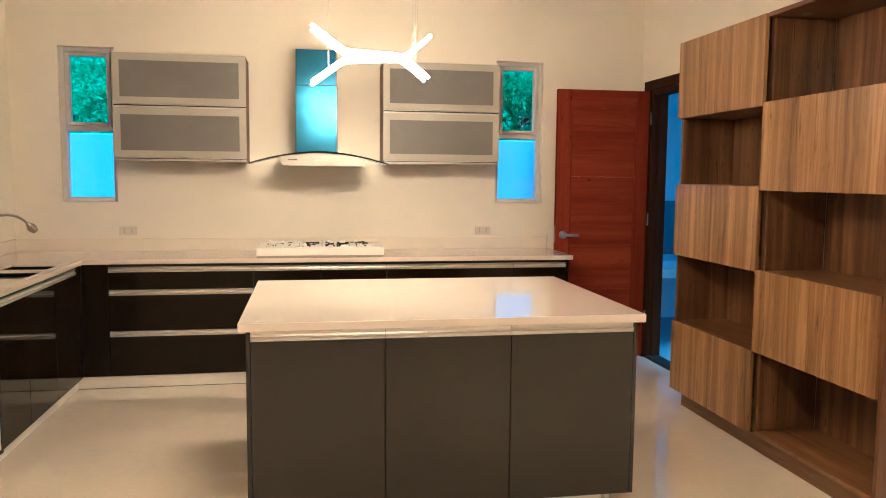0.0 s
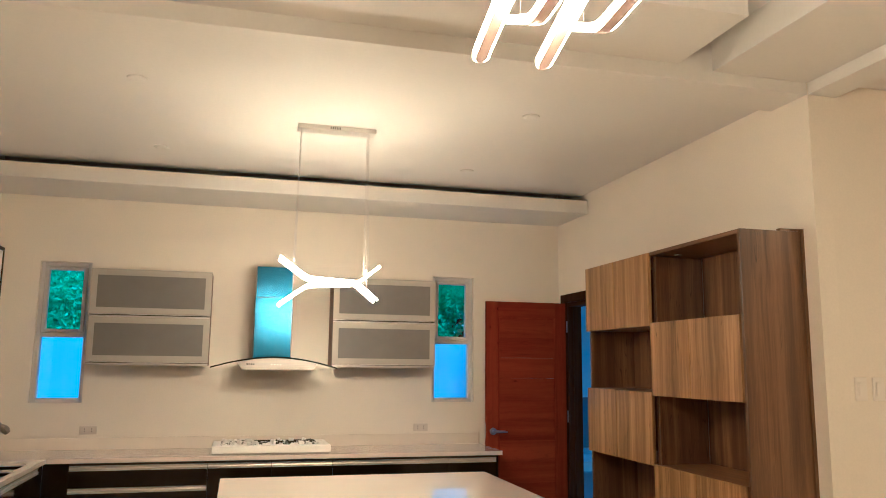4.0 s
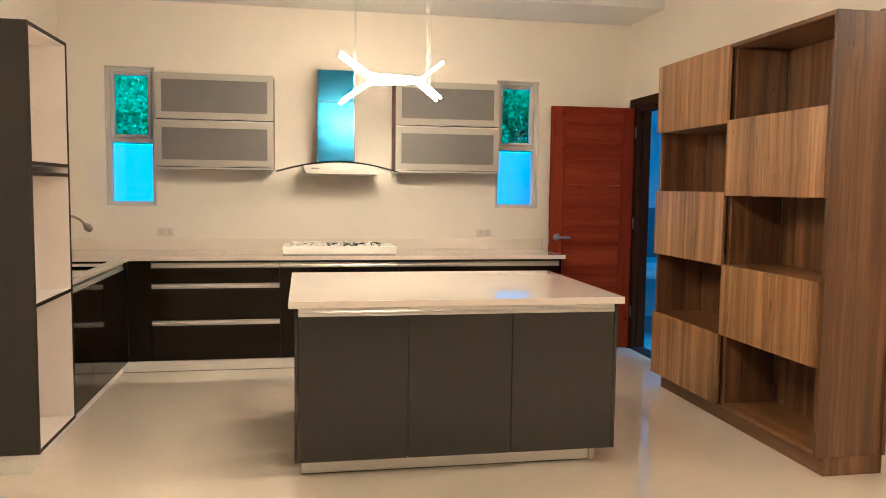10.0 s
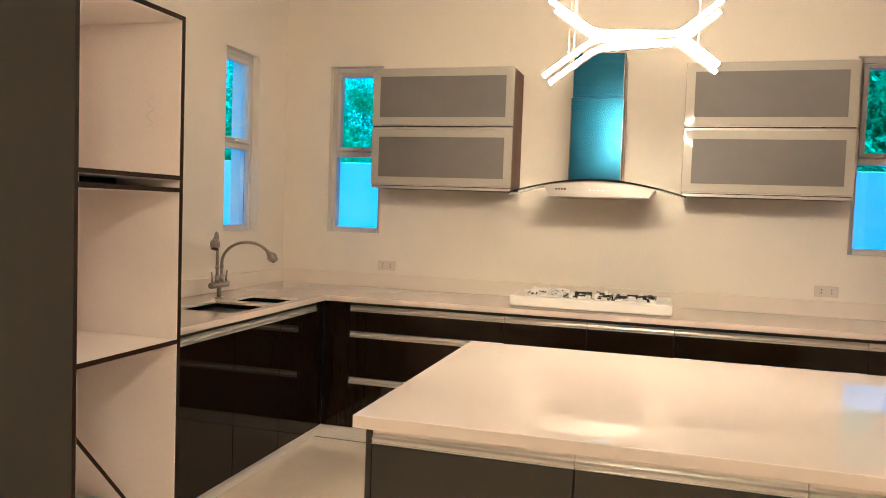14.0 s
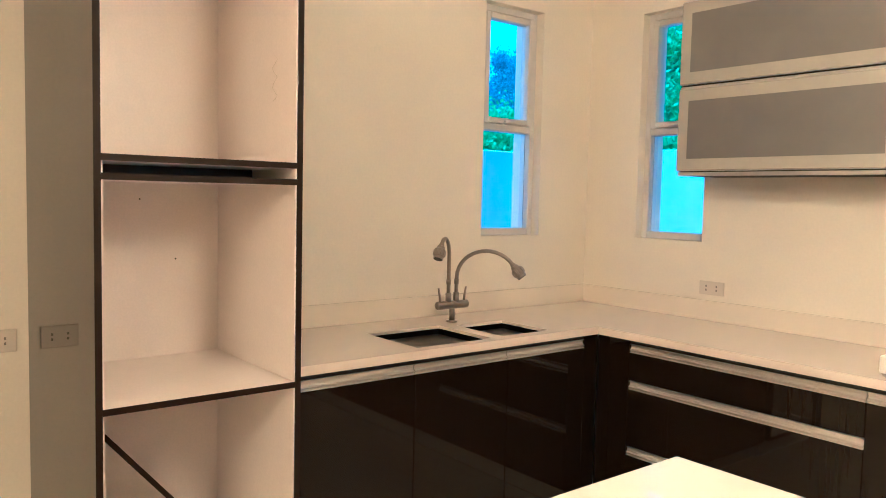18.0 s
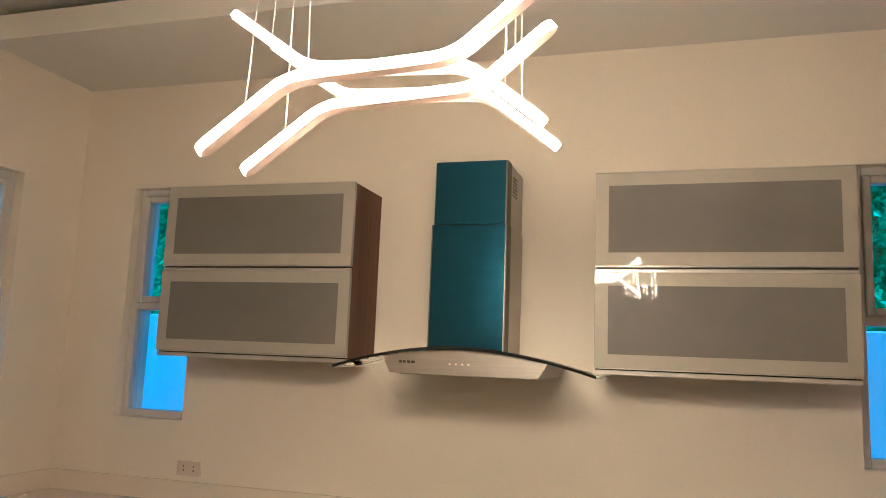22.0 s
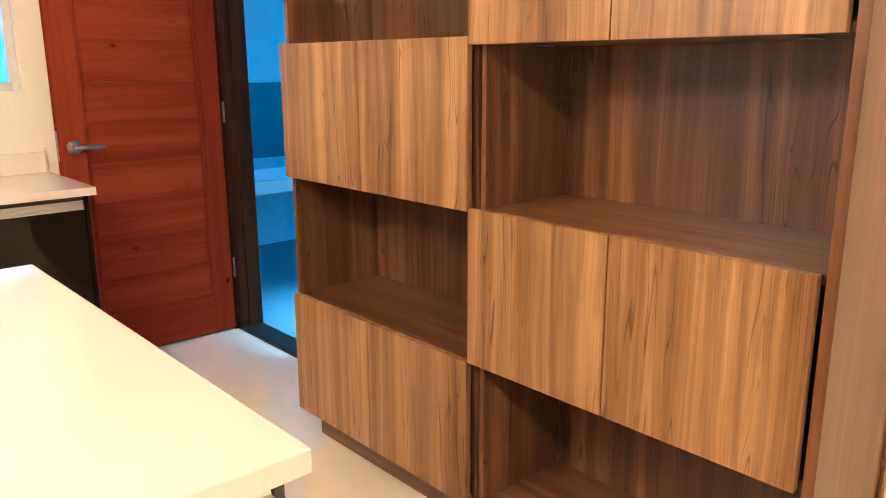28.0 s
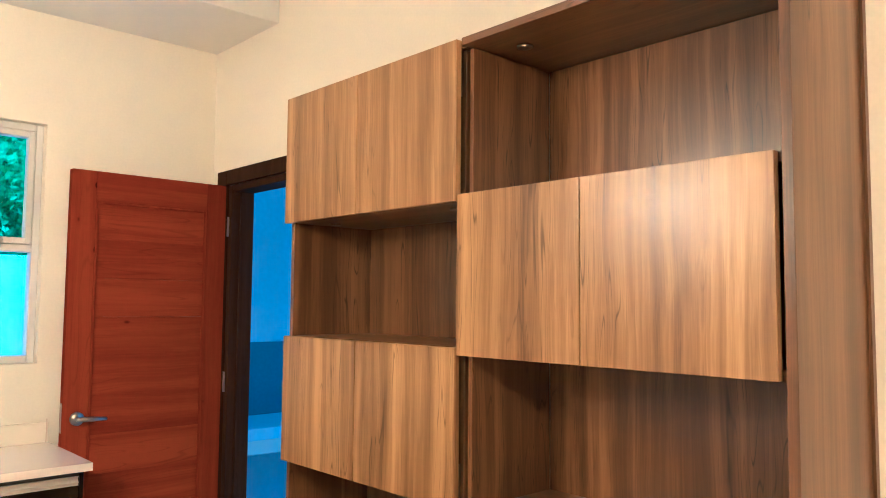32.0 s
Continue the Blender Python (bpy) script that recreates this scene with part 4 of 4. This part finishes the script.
part("leg", rod((3.352, -2.790, 0.0), (3.352, -2.790, 0.106), 0.014, 14), M_PLINTH, isl, "", True)

# ---------------------------------------------------------------- shelf wall
sw = thing("shelf_unit", (4.53, -2.31, 0), "walnut laminate shelf wall with staggered closed and open boxes", "shelf unit")
SX, DX = 4.356, 4.333               # carcass front and door front
YA, YM, YB = -1.405, -2.300, -3.222
TB0, ZT = 0.100, 2.262
part("side_panel", box((DX + 0.003, YB, TB0), (W - 0.001, YB + 0.022, ZT), 0.001), M_WOOD_SHADE_Z, sw)
part("side_panel", box((SX, YA - 0.02, TB0), (W - 0.001, YA, ZT), 0.001), M_WOOD_SHADE_Z, sw)
part("divider", box((SX + 0.014, YM + 0.0005, TB0), (W - 0.02, YM + 0.016, ZT - 0.025), 0.001), M_WOOD_SHADE_Z, sw)
part("divider", box((SX + 0.014, YM - 0.030, TB0), (W - 0.02, YM - 0.014, ZT - 0.025), 0.001), M_WOOD_SHADE_Z, sw)
# near-black strip set in the gap between columns, in place of its shade
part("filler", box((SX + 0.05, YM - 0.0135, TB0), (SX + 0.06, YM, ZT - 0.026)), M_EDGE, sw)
part("top_panel", box((DX + 0.003, YB + 0.022, ZT - 0.022), (W - 0.001, YM - 0.014, ZT), 0.001), M_WOOD_SHADE_Y, sw)
part("top_panel", box((SX, YM - 0.0135, ZT - 0.022), (W - 0.001, YA - 0.02, ZT), 0.001), M_WOOD_SHADE_Y, sw)
part("back_panel", box((W - 0.018, YM + 0.016, TB0), (W - 0.002, YA - 0.02, ZT - 0.025)), M_WOOD_SHADE_Z, sw)
part("back_panel", box((W - 0.018, YB + 0.022, TB0), (W - 0.002, YM - 0.030, ZT - 0.025)), M_WOOD_SHADE_Z, sw)
part("plinth", box((SX + 0.035, YB + 0.012, 0.0), (SX + 0.053, YA - 0.06, TB0 - 0.001), 0.001), M_WOOD_SHADE_Y, sw)
part("plinth", box((SX + 0.0535, YB + 0.012, 0.0), (W - 0.001, YB + 0.028, TB0 - 0.001), 0.001), M_WOOD_SHADE_Z, sw)
part("plinth", box((SX + 0.0535, YA - 0.076, 0.0), (W - 0.001, YA - 0.06, TB0 - 0.001), 0.001), M_WOOD_SHADE_Z, sw)
part("filler", box((W - 0.14, YB + 0.002, ZT + 0.0005), (W - 0.001, YB + 0.03, ZT + 0.014)), M_WOOD_SHADE_Z, sw)
part("scribe", box((W - 0.02, YB - 0.008, TB0), (W - 0.001, YB - 0.0005, ZT + 0.014)), M_WOOD_SHADE_Z, sw)
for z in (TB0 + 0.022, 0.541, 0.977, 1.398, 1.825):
    part("shelf", box((SX, YM + 0.016, z - 0.022), (W - 0.018, YA - 0.02, z), 0.001), M_WOOD_SHADE_Y, sw)
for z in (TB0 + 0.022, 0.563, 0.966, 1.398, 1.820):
    part("shelf", box((SX, YB + 0.022, z - 0.022), (W - 0.018, YM - 0.030, z), 0.001), M_WOOD_SHADE_Y, sw)
for a, b, mid, z0, z1 in ((YM + 0.003, YA + 0.012, -1.828, 1.803, 2.262), (YM + 0.003, YA + 0.004, -1.835, 0.957, 1.396), (YM + 0.003, YA - 0.008, -1.845, 0.104, 0.541),
                          (YB + 0.036, YM - 0.002, -2.722, 1.376, 1.820), (YB + 0.036, YM - 0.002, -2.742, 0.541, 0.966)):
    part("door", box((DX, a, z0), (SX - 0.002, mid - 0.002, z1), 0.0012), M_WOOD_Z, sw)
    part("door", box((DX, mid + 0.002, z0), (SX - 0.002, b, z1), 0.0012), M_WOOD_Z, sw)
for yc, z in ((-1.85, 1.825), (-1.85, 0.977), (-2.76, 1.398), (-2.76, 0.563), (-2.76, ZT - 0.003)):
    for s in (-0.32, 0.32):
        part("puck_light", rod((4.46, yc + s, z - 0.0225), (4.46, yc + s, z - 0.028), 0.022, 18), M_CHROME, sw, "small unlit recessed puck light", True)

# ---------------------------------------------------------------- sockets and switches
def wall_plate(name, centre, across, w, h, label, rockers=0, sockets=0, normal=(0, -1, 0)):
    c, u, nn, zz = Vector(centre), Vector(across), Vector(normal), Vector((0, 0, 1))
    ob = thing(name, centre, label, "switch" if rockers else "socket")

    def slab(a0, a1, b0, b1, d0, d1, bev):
        p = c + u * a0 + zz * b0 + nn * d0
        q = c + u * a1 + zz * b1 + nn * d1
        return box(tuple(p), tuple(q), bev)

    part("plate", slab(-w / 2, w / 2, -h / 2, h / 2, 0.0, 0.008, 0.002), M_PLASTIC if rockers else M_SOCKET, ob)
    for k in range(rockers):
        part("rocker", slab(-w * 0.25, w * 0.25, -h * 0.3 + k * 0.01, h * 0.3, 0.0082, 0.013, 0.0015), M_PLASTIC, ob)
    for k in range(sockets):
        cx = (k - (sockets - 1) / 2) * w * 0.42
        for s in (-0.009, 0.009):
            part("slot", slab(cx - 0.0035, cx + 0.0035, s - 0.0045, s + 0.0045, 0.0082, 0.0088, 0.0), M_SEAL, ob)
    return ob


wall_plate("wall_socket", (0.768, -0.0005, 1.020), (1, 0, 0), 0.125, 0.062, "light grey double wall socket above the upstand", sockets=2)
wall_plate("wall_socket", (3.418, -0.0005, 1.016), (1, 0, 0), 0.125, 0.062, "light grey double wall socket above the upstand", sockets=2)
for k in range(4):
    wall_plate("light_switch", (4.925 + 0.108 * k, -3.3205, 1.449), (1, 0, 0), 0.072, 0.118, "white rocker light switch", rockers=1)
wall_plate("wall_socket", (L_OUT + 0.0005, -2.722, 0.88), (0, -1, 0), 0.125, 0.080, "light grey double wall socket beside the tall cabinet", sockets=2, normal=(1, 0, 0))


# ---------------------------------------------------------------- pendant lamps
def led_bar(points, half_w, half_h, parent, lit, cover=1.0):
    """A bent flat LED bar in a plane of constant y: lit edges and a tan underside, with round ends."""
    pts = [Vector(p) for p in points]
    path = []
    for i, p in enumerate(pts):
        if 0 < i < len(pts) - 1:
            a, b = (pts[i - 1] - p).normalized(), (pts[i + 1] - p).normalized()
            r = 0.035
            for k in range(5):
                t = k / 4
                path.append((p + a * r) * (1 - t) ** 2 + p * 2 * t * (1 - t) + (p + b * r) * t ** 2)
        else:
            path.append(p)
    stations = []
    n = len(path)
    for i, p in enumerate(path):
        d = (path[min(i + 1, n - 1)] - path[max(i - 1, 0)]).normalized()
        side = d.cross(Vector((0, 0, 1))).normalized()
        upv = side.cross(d).normalized()
        if i == 0:
            for k in range(4, 0, -1):
                a = k / 4 * math.pi / 2
                stations.append((p - d * half_w * math.sin(a), half_w * max(0.12, math.cos(a)), side, upv))
        stations.append((p, half_w, side, upv))
        if i == n - 1:
            for k in range(1, 5):
                a = k / 4 * math.pi / 2
                stations.append((p + d * half_w * math.sin(a), half_w * max(0.12, math.cos(a)), side, upv))

    def skin(scale, lo, hi):
        bm = bmesh.new()
        rings = []
        for c, w, side, upv in stations:
            w = max(0.001, w - scale)
            rings.append([bm.verts.new(c + side * w + upv * lo), bm.verts.new(c + side * w + upv * hi), bm.verts.new(c - side * w + upv * hi), bm.verts.new(c - side * w + upv * lo)])
        for a, b in zip(rings, rings[1:]):
            for k in range(4):
                bm.faces.new((a[k], a[(k + 1) % 4], b[(k + 1) % 4], b[k]))
        bm.faces.new(rings[0])
        bm.faces.new(rings[-1][::-1])
        return bm

    bar = part("led_bar", skin(0.0, -half_h, half_h), lit, parent)
    part("underside", skin(half_w * 0.30, -half_h - 0.0040, -half_h + 0.001), M_TAN, bar, "tan metal underside")
    # opaque cover added on top to hold the bar's light off the ceiling
    part("top_light_block", skin(half_w * (1.0 - cover), half_h - 0.001, half_h + 0.004), M_TAN, bar)
    return bar


pend = thing("pendant_lamp", (2.39, -1.87, CEIL), "glowing pendant lamp of four crossing bent LED bars", "pendant lamp")
part("ceiling_plate", box((2.160, -1.920, CEIL - 0.029), (2.651, -1.820, CEIL - 0.0005), 0.003), M_ALU, pend, "brushed metal ceiling plate")
bm = bmesh.new()
for k in range(5):
    add_box(bm, (2.36 + 0.014 * k, -1.9215, CEIL - 0.024), (2.366 + 0.014 * k, -1.9202, CEIL - 0.008))
part("vent_slot", bm, M_BLACK, pend)
ZM = 2.043
SHAPE = ((2.101, -0.135), (2.255, -0.023), (2.550, -0.008), (2.671, 0.090))     # x and height over the middle
for k in range(4):
    y, s = -1.962 + 0.073 * k, 1 if k % 2 == 0 else -1
    led_bar([(x, y, ZM + s * h) for x, h in SHAPE], 0.0195, 0.0058, pend, M_LED, 0.75)
    for x, h in ((2.170, -0.085), (2.618, 0.047)):
        part("wire", rod((x, y, ZM + s * h + 0.012), (x + (2.40 - x) * 0.06, -1.87 + (y + 1.87) * 0.35, CEIL - 0.03), 0.0013, 6), M_ALU, pend)

ch = thing("chandelier", (2.531, -5.207, 3.2145), "glowing pendant of four bent LED bars over the living area", "chandelier")
CH_LOW = ((-0.338, 2.263), (-0.083, 2.339), (0.209, 2.227), (0.361, 2.306))
CH_HIGH = ((-0.393, 2.390), (-0.166, 2.285), (0.230, 2.317), (0.466, 2.225))


def chandelier_bar(shape, step):
    """A bent bar along the room: places (ahead of the middle, height), set off sideways by step spacings."""
    return [(2.531 - 0.025 * u + 0.0832 * step, -5.207 - u - 0.002 * step, z + 0.045) for u, z in shape]


CHANDELIER = (chandelier_bar(CH_LOW, -1.5), chandelier_bar(CH_HIGH, -0.5), chandelier_bar(CH_LOW, 0.5), chandelier_bar(CH_HIGH, 1.5))
for points in CHANDELIER:
    led_bar(points, 0.021, 0.0075, ch, M_LED_FAR)
    for k in (0, 2):
        p, q = Vector(points[k]), Vector(points[k + 1])
        m = (p + q) / 2
        part("wire", rod(tuple(m + Vector((0, 0, 0.014))), (m.x, m.y, 3.2145), 0.0015, 6), M_ALU, ch)

# downlights, unlit
for x, y, z in ((0.70, -0.25, 2.865), (1.81, -0.25, 2.865), (2.92, -0.25, 2.865), (4.03, -0.25, 2.865), (1.28, -1.09, CEIL), (1.28, -2.44, CEIL), (3.50, -1.09, CEIL), (3.50, -2.44, CEIL)):
    dl = thing("downlight", (x, y, z), "small unlit recessed ceiling downlight", "downlight", "ceiling downlights")
    part("ring", rod((x, y, z - 0.0005), (x, y, z - 0.006), 0.052, 28, 0.046), M_CEIL, dl, "", True)
    part("lens", rod((x, y, z - 0.0062), (x, y, z - 0.0085), 0.034, 24, 0.030), M_CEIL, dl)

# lit panels added out of view to brighten the living side and the shelves
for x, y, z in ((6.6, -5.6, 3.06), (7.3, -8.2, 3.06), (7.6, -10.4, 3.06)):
    dl = thing("downlight", (x, y, z), "unseen lit panel added to brighten the living area", "downlight", "ceiling downlights")
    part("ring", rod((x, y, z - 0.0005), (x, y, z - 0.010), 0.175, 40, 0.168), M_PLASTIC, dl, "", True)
    part("lens", rod((x, y, z - 0.0102), (x, y, z - 0.0125), 0.155, 36, 0.152), M_FILL_LIGHT, dl)

# ---------------------------------------------------------------- utility room beyond the doorway
UX0, UY1 = W + 0.11, 1.45
structure("wall_utility_north", wall_mesh(1, UY1, UY1 + 0.15, UX0, 8.4, -0.12, 2.9, []), M_OUTWALL, "pale painted utility room wall", "wall")
structure("wall_utility_west", wall_mesh(0, UX0 - 0.001, UX0 - 0.15, 0.2, UY1 + 0.15, -0.12, 2.9, []), M_OUTWALL, "pale painted utility room side wall", "wall")
structure("wall_utility_south", wall_mesh(1, -3.16, -3.0, UX0, 8.4, -0.12, 2.9, []), M_OUTWALL, "pale painted utility room wall", "wall")
# ceiling stops at y = -1.35; the opening beyond is made up for skylight
structure("ceiling_utility", box((UX0, -1.35, 2.75), (8.4, UY1, 2.9)), M_OUTWALL, "pale utility room ceiling", "ceiling")
# unseen roof piece added to shade the floor behind the doorway
structure("sun_shade_utility", box((UX0, -3.0, 2.75), (5.35, -1.3505, 2.9)), M_OUTWALL, "unseen roof piece added to keep sun off the utility floor", "ceiling")
structure("floor_utility", box((UX0, -3.0, -0.12), (8.4, UY1, -0.004)), M_SLAB, "pale concrete utility room floor", "floor")
structure("wall_tiles", box((UX0, UY1 - 0.012, 0.66), (8.4, UY1 - 0.0005, 1.208), 0.001), M_GREYTILE, "grey tiled splashback of the utility room", "wall tiles")
uc = thing("utility_counter", (6.4, 1.15, 0), "pale concrete utility counter with a low apron", "counter")
part("slab", box((UX0, 0.86, 0.580), (8.2, UY1 - 0.014, 0.660), 0.004), M_OUTWALL, uc)
part("leg", box((7.6, 0.90, -0.004), (7.75, UY1 - 0.014, 0.580), 0.004), M_OUTWALL, uc)
part("leg", box((UX0 + 0.02, 0.90, -0.004), (UX0 + 0.14, UY1 - 0.014, 0.580), 0.004), M_OUTWALL, uc)
part("basin", box((5.30, 0.865, 0.484), (5.78, 1.30, 0.580), 0.006), M_PLASTIC, uc, "underside of a white laundry basin")


# ---------------------------------------------------------------- planting outside
def leaf_material(name, dark, light):
    m = bpy.data.materials.new(name)
    m.use_nodes = True
    nt = m.node_tree
    b = nt.nodes["Principled BSDF"]
    geo, ramp = nt.nodes.new("ShaderNodeNewGeometry"), nt.nodes.new("ShaderNodeValToRGB")
    ramp.color_ramp.elements[0].color, ramp.color_ramp.elements[1].color = (*dark, 1), (*light, 1)
    nt.links.new(geo.outputs["Random Per Island"], ramp.inputs[0])
    nt.links.new(ramp.outputs[0], b.inputs["Base Color"])
    b.inputs["Roughness"].default_value = 0.45
    tr, mx = nt.nodes.new("ShaderNodeBsdfTranslucent"), nt.nodes.new("ShaderNodeMixShader")
    nt.links.new(ramp.outputs[0], tr.inputs["Color"])
    mx.inputs[0].default_value = 0.45
    nt.links.new(b.outputs[0], mx.inputs[1])
    nt.links.new(tr.outputs[0], mx.inputs[2])
    nt.links.new(mx.outputs[0], nt.nodes["Material Output"].inputs["Surface"])
    return m


M_LEAF = leaf_material("green_leaf", (0.12, 0.42, 0.17), (0.28, 0.64, 0.28))
# leaves of the far tree, with distance haze mixed into their colour
M_LEAF_HAZE = leaf_material("haze_tinted_leaf", (0.06, 0.20, 0.27), (0.13, 0.36, 0.46))
M_BARK = material("bark", (0.11, 0.085, 0.06), 0.9, grain=0.3, grain_scale=30, stretch=(1, 1, 0.2), bump=0.5, bump_scale=40)


def make_tree(x, y, height, spread, seed, label, low=0.25, leaf=None):
    rg = np.random.default_rng(seed)
    ob = thing("tree", (x, y, -0.13), label, "tree", "garden trees")
    bm = tube([(x, y, -0.13), (x + 0.05, y, height * 0.3), (x - 0.04, y + 0.05, height * 0.62)], [0.11, 0.08, 0.05], 10)
    part("trunk", bm, M_BARK, ob, "", True)
    tips = []
    for k in range(9):
        a = math.tau * k / 9 + rg.uniform(-0.3, 0.3)
        z0 = height * rg.uniform(low, 0.6)
        r = spread * rg.uniform(0.5, 0.95)
        e = Vector((x + r * math.cos(a), y + r * math.sin(a), z0 + height * rg.uniform(0.05, 0.32)))
        part("limb", tube([(x, y, z0), tuple(Vector((x, y, z0)).lerp(e, 0.5) + Vector((0, 0, 0.08))), tuple(e)], [0.04, 0.025, 0.010], 6), M_BARK, ob, "", True)
        tips.append(e)
    centres = []
    for k in range(130):
        if k < len(tips):
            c = np.array(tips[k])
        else:
            a, u = rg.uniform(0, math.tau), math.sqrt(rg.uniform(0, 1))
            zz = rg.uniform(low, 1.0)
            w = spread * (1.0 - 0.55 * max(0.0, zz - 0.55) / 0.45)
            c = np.array([x + w * u * math.cos(a), y + w * u * math.sin(a), height * zz])
        centres.append((c, rg.uniform(0.16, 0.34) * (spread / 1.0) ** 0.3))
    n = 420
    pos = np.concatenate([c + rg.normal(size=(n, 3)) * r * 0.55 for c, r in centres])
    m = len(pos)
    d = rg.normal(size=(m, 3))
    d[:, 2] -= 0.35
    d /= np.linalg.norm(d, axis=1)[:, None]
    s = np.cross(d, rg.normal(size=(m, 3)))
    s /= np.linalg.norm(s, axis=1)[:, None]
    ln, wd = rg.uniform(0.05, 0.095, (m, 1)), rg.uniform(0.014, 0.027, (m, 1))
    up = np.cross(s, d) * 0.012
    v = np.stack([pos, pos + d * ln * 0.5 + s * wd + up, pos + d * ln, pos + d * ln * 0.5 - s * wd + up], 1).reshape(-1, 3)
    base = np.array([x, y, height * 0.6])
    me = bpy.data.meshes.new("crown")
    f = (np.arange(m)[:, None] * 4 + np.array([[0, 1, 2, 3]])).tolist()
    me.from_pydata((v - base).tolist(), [], f)
    me.materials.append(leaf or M_LEAF)
    cr = new("crown", me)
    cr.parent = ob
    cr.location = Vector(base) - at_of(ob)
    return ob


make_tree(0.0, 4.2, 2.9, 1.1, 1, "lower leafy green tree behind the boundary wall")
make_tree(2.3, 4.6, 5.0, 1.4, 2, "leafy green tree behind the boundary wall")
make_tree(4.6, 4.1, 4.8, 1.3, 3, "leafy green tree behind the boundary wall")
make_tree(6.6, 4.5, 5.2, 1.5, 4, "leafy green tree behind the boundary wall")
for k, tx in enumerate((-1.3, 1.4, 4.0, 6.6)):
    make_tree(tx, 6.9, (3.4, 4.6, 6.0, 6.0)[k], 1.9, 20 + k, "tall leafy green tree further behind the boundary wall", 0.15)
make_tree(-2.4, 4.3, 3.3, 1.0, 5, "leafy green tree at the corner of the boundary wall")
make_tree(-3.5, 2.65, 2.15, 0.5, 6, "low leafy green tree beyond the side boundary wall", 0.45)
make_tree(-12.0, 10.0, 4.9, 2.4, 7, "tall far tree with blue haze in its leaf colour", 0.2, M_LEAF_HAZE)


cb = thing("cable", (3.7, 2.05, 1.82), "thin pale cable looped over the boundary wall", "cable")
part("strand", tube([(3.30, 2.06, 1.825), (3.55, 2.05, 1.835), (3.72, 2.04, 1.880), (3.90, 2.05, 1.895), (4.20, 2.06, 1.860), (4.60, 2.06, 1.824)], 0.0035, 6), M_PLASTIC, cb, "", True)
# unseen wall added to block sun from the utility room's open side
structure("sun_block_utility_east", wall_mesh(0, 8.4, 8.55, -3.16, UY1 + 0.15, -0.12, 2.9, []), M_OUTWALL, "pale painted utility room wall", "wall")
ul = thing("ceiling_lamp", (5.55, -0.2, 2.75), "small round unlit ceiling lamp in the utility room", "ceiling lamp")
part("base", rod((5.55, -0.2, 2.7495), (5.55, -0.2, 2.735), 0.10, 28, 0.095), M_PLASTIC, ul, "", True)
part("shade", tube([(5.55, -0.2, 2.7348), (5.55, -0.2, 2.71), (5.55, -0.2, 2.69), (5.55, -0.2, 2.682)], [0.085, 0.08, 0.055, 0.02], 24), M_PLASTIC, ul, "", True)
M_RED = material("red_paint_label", (0.45, 0.03, 0.02), 0.4, grain=0.05)
M_BLUE = material("blue_paint_label", (0.03, 0.06, 0.25), 0.4, grain=0.05)
bx, by = 6.49, 1.20
bk = thing("paint_pail", (bx, by, -0.004), "white paint pail with red and blue bands under the counter", "pail")
part("body", rod((bx, by, -0.004), (bx, by, 0.46), 0.140, 28, 0.160), M_PLASTIC, bk, "", True)
part("lid", rod((bx, by, 0.46), (bx, by, 0.49), 0.166, 28, 0.164), M_BLUE, bk, "", True)
part("band", rod((bx, by, 0.08), (bx, by, 0.18), 0.1455, 28, 0.150), M_RED, bk, "", True)
part("band", rod((bx, by, 0.25), (bx, by, 0.36), 0.153, 28, 0.158), M_BLUE, bk, "", True)
part("handle", tube([(bx - 0.166, by, 0.40), (bx - 0.14, by - 0.09, 0.30), (bx, by - 0.175, 0.25), (bx + 0.14, by - 0.09, 0.30), (bx + 0.166, by, 0.40)], 0.003, 6), M_ALU, bk, "", True)
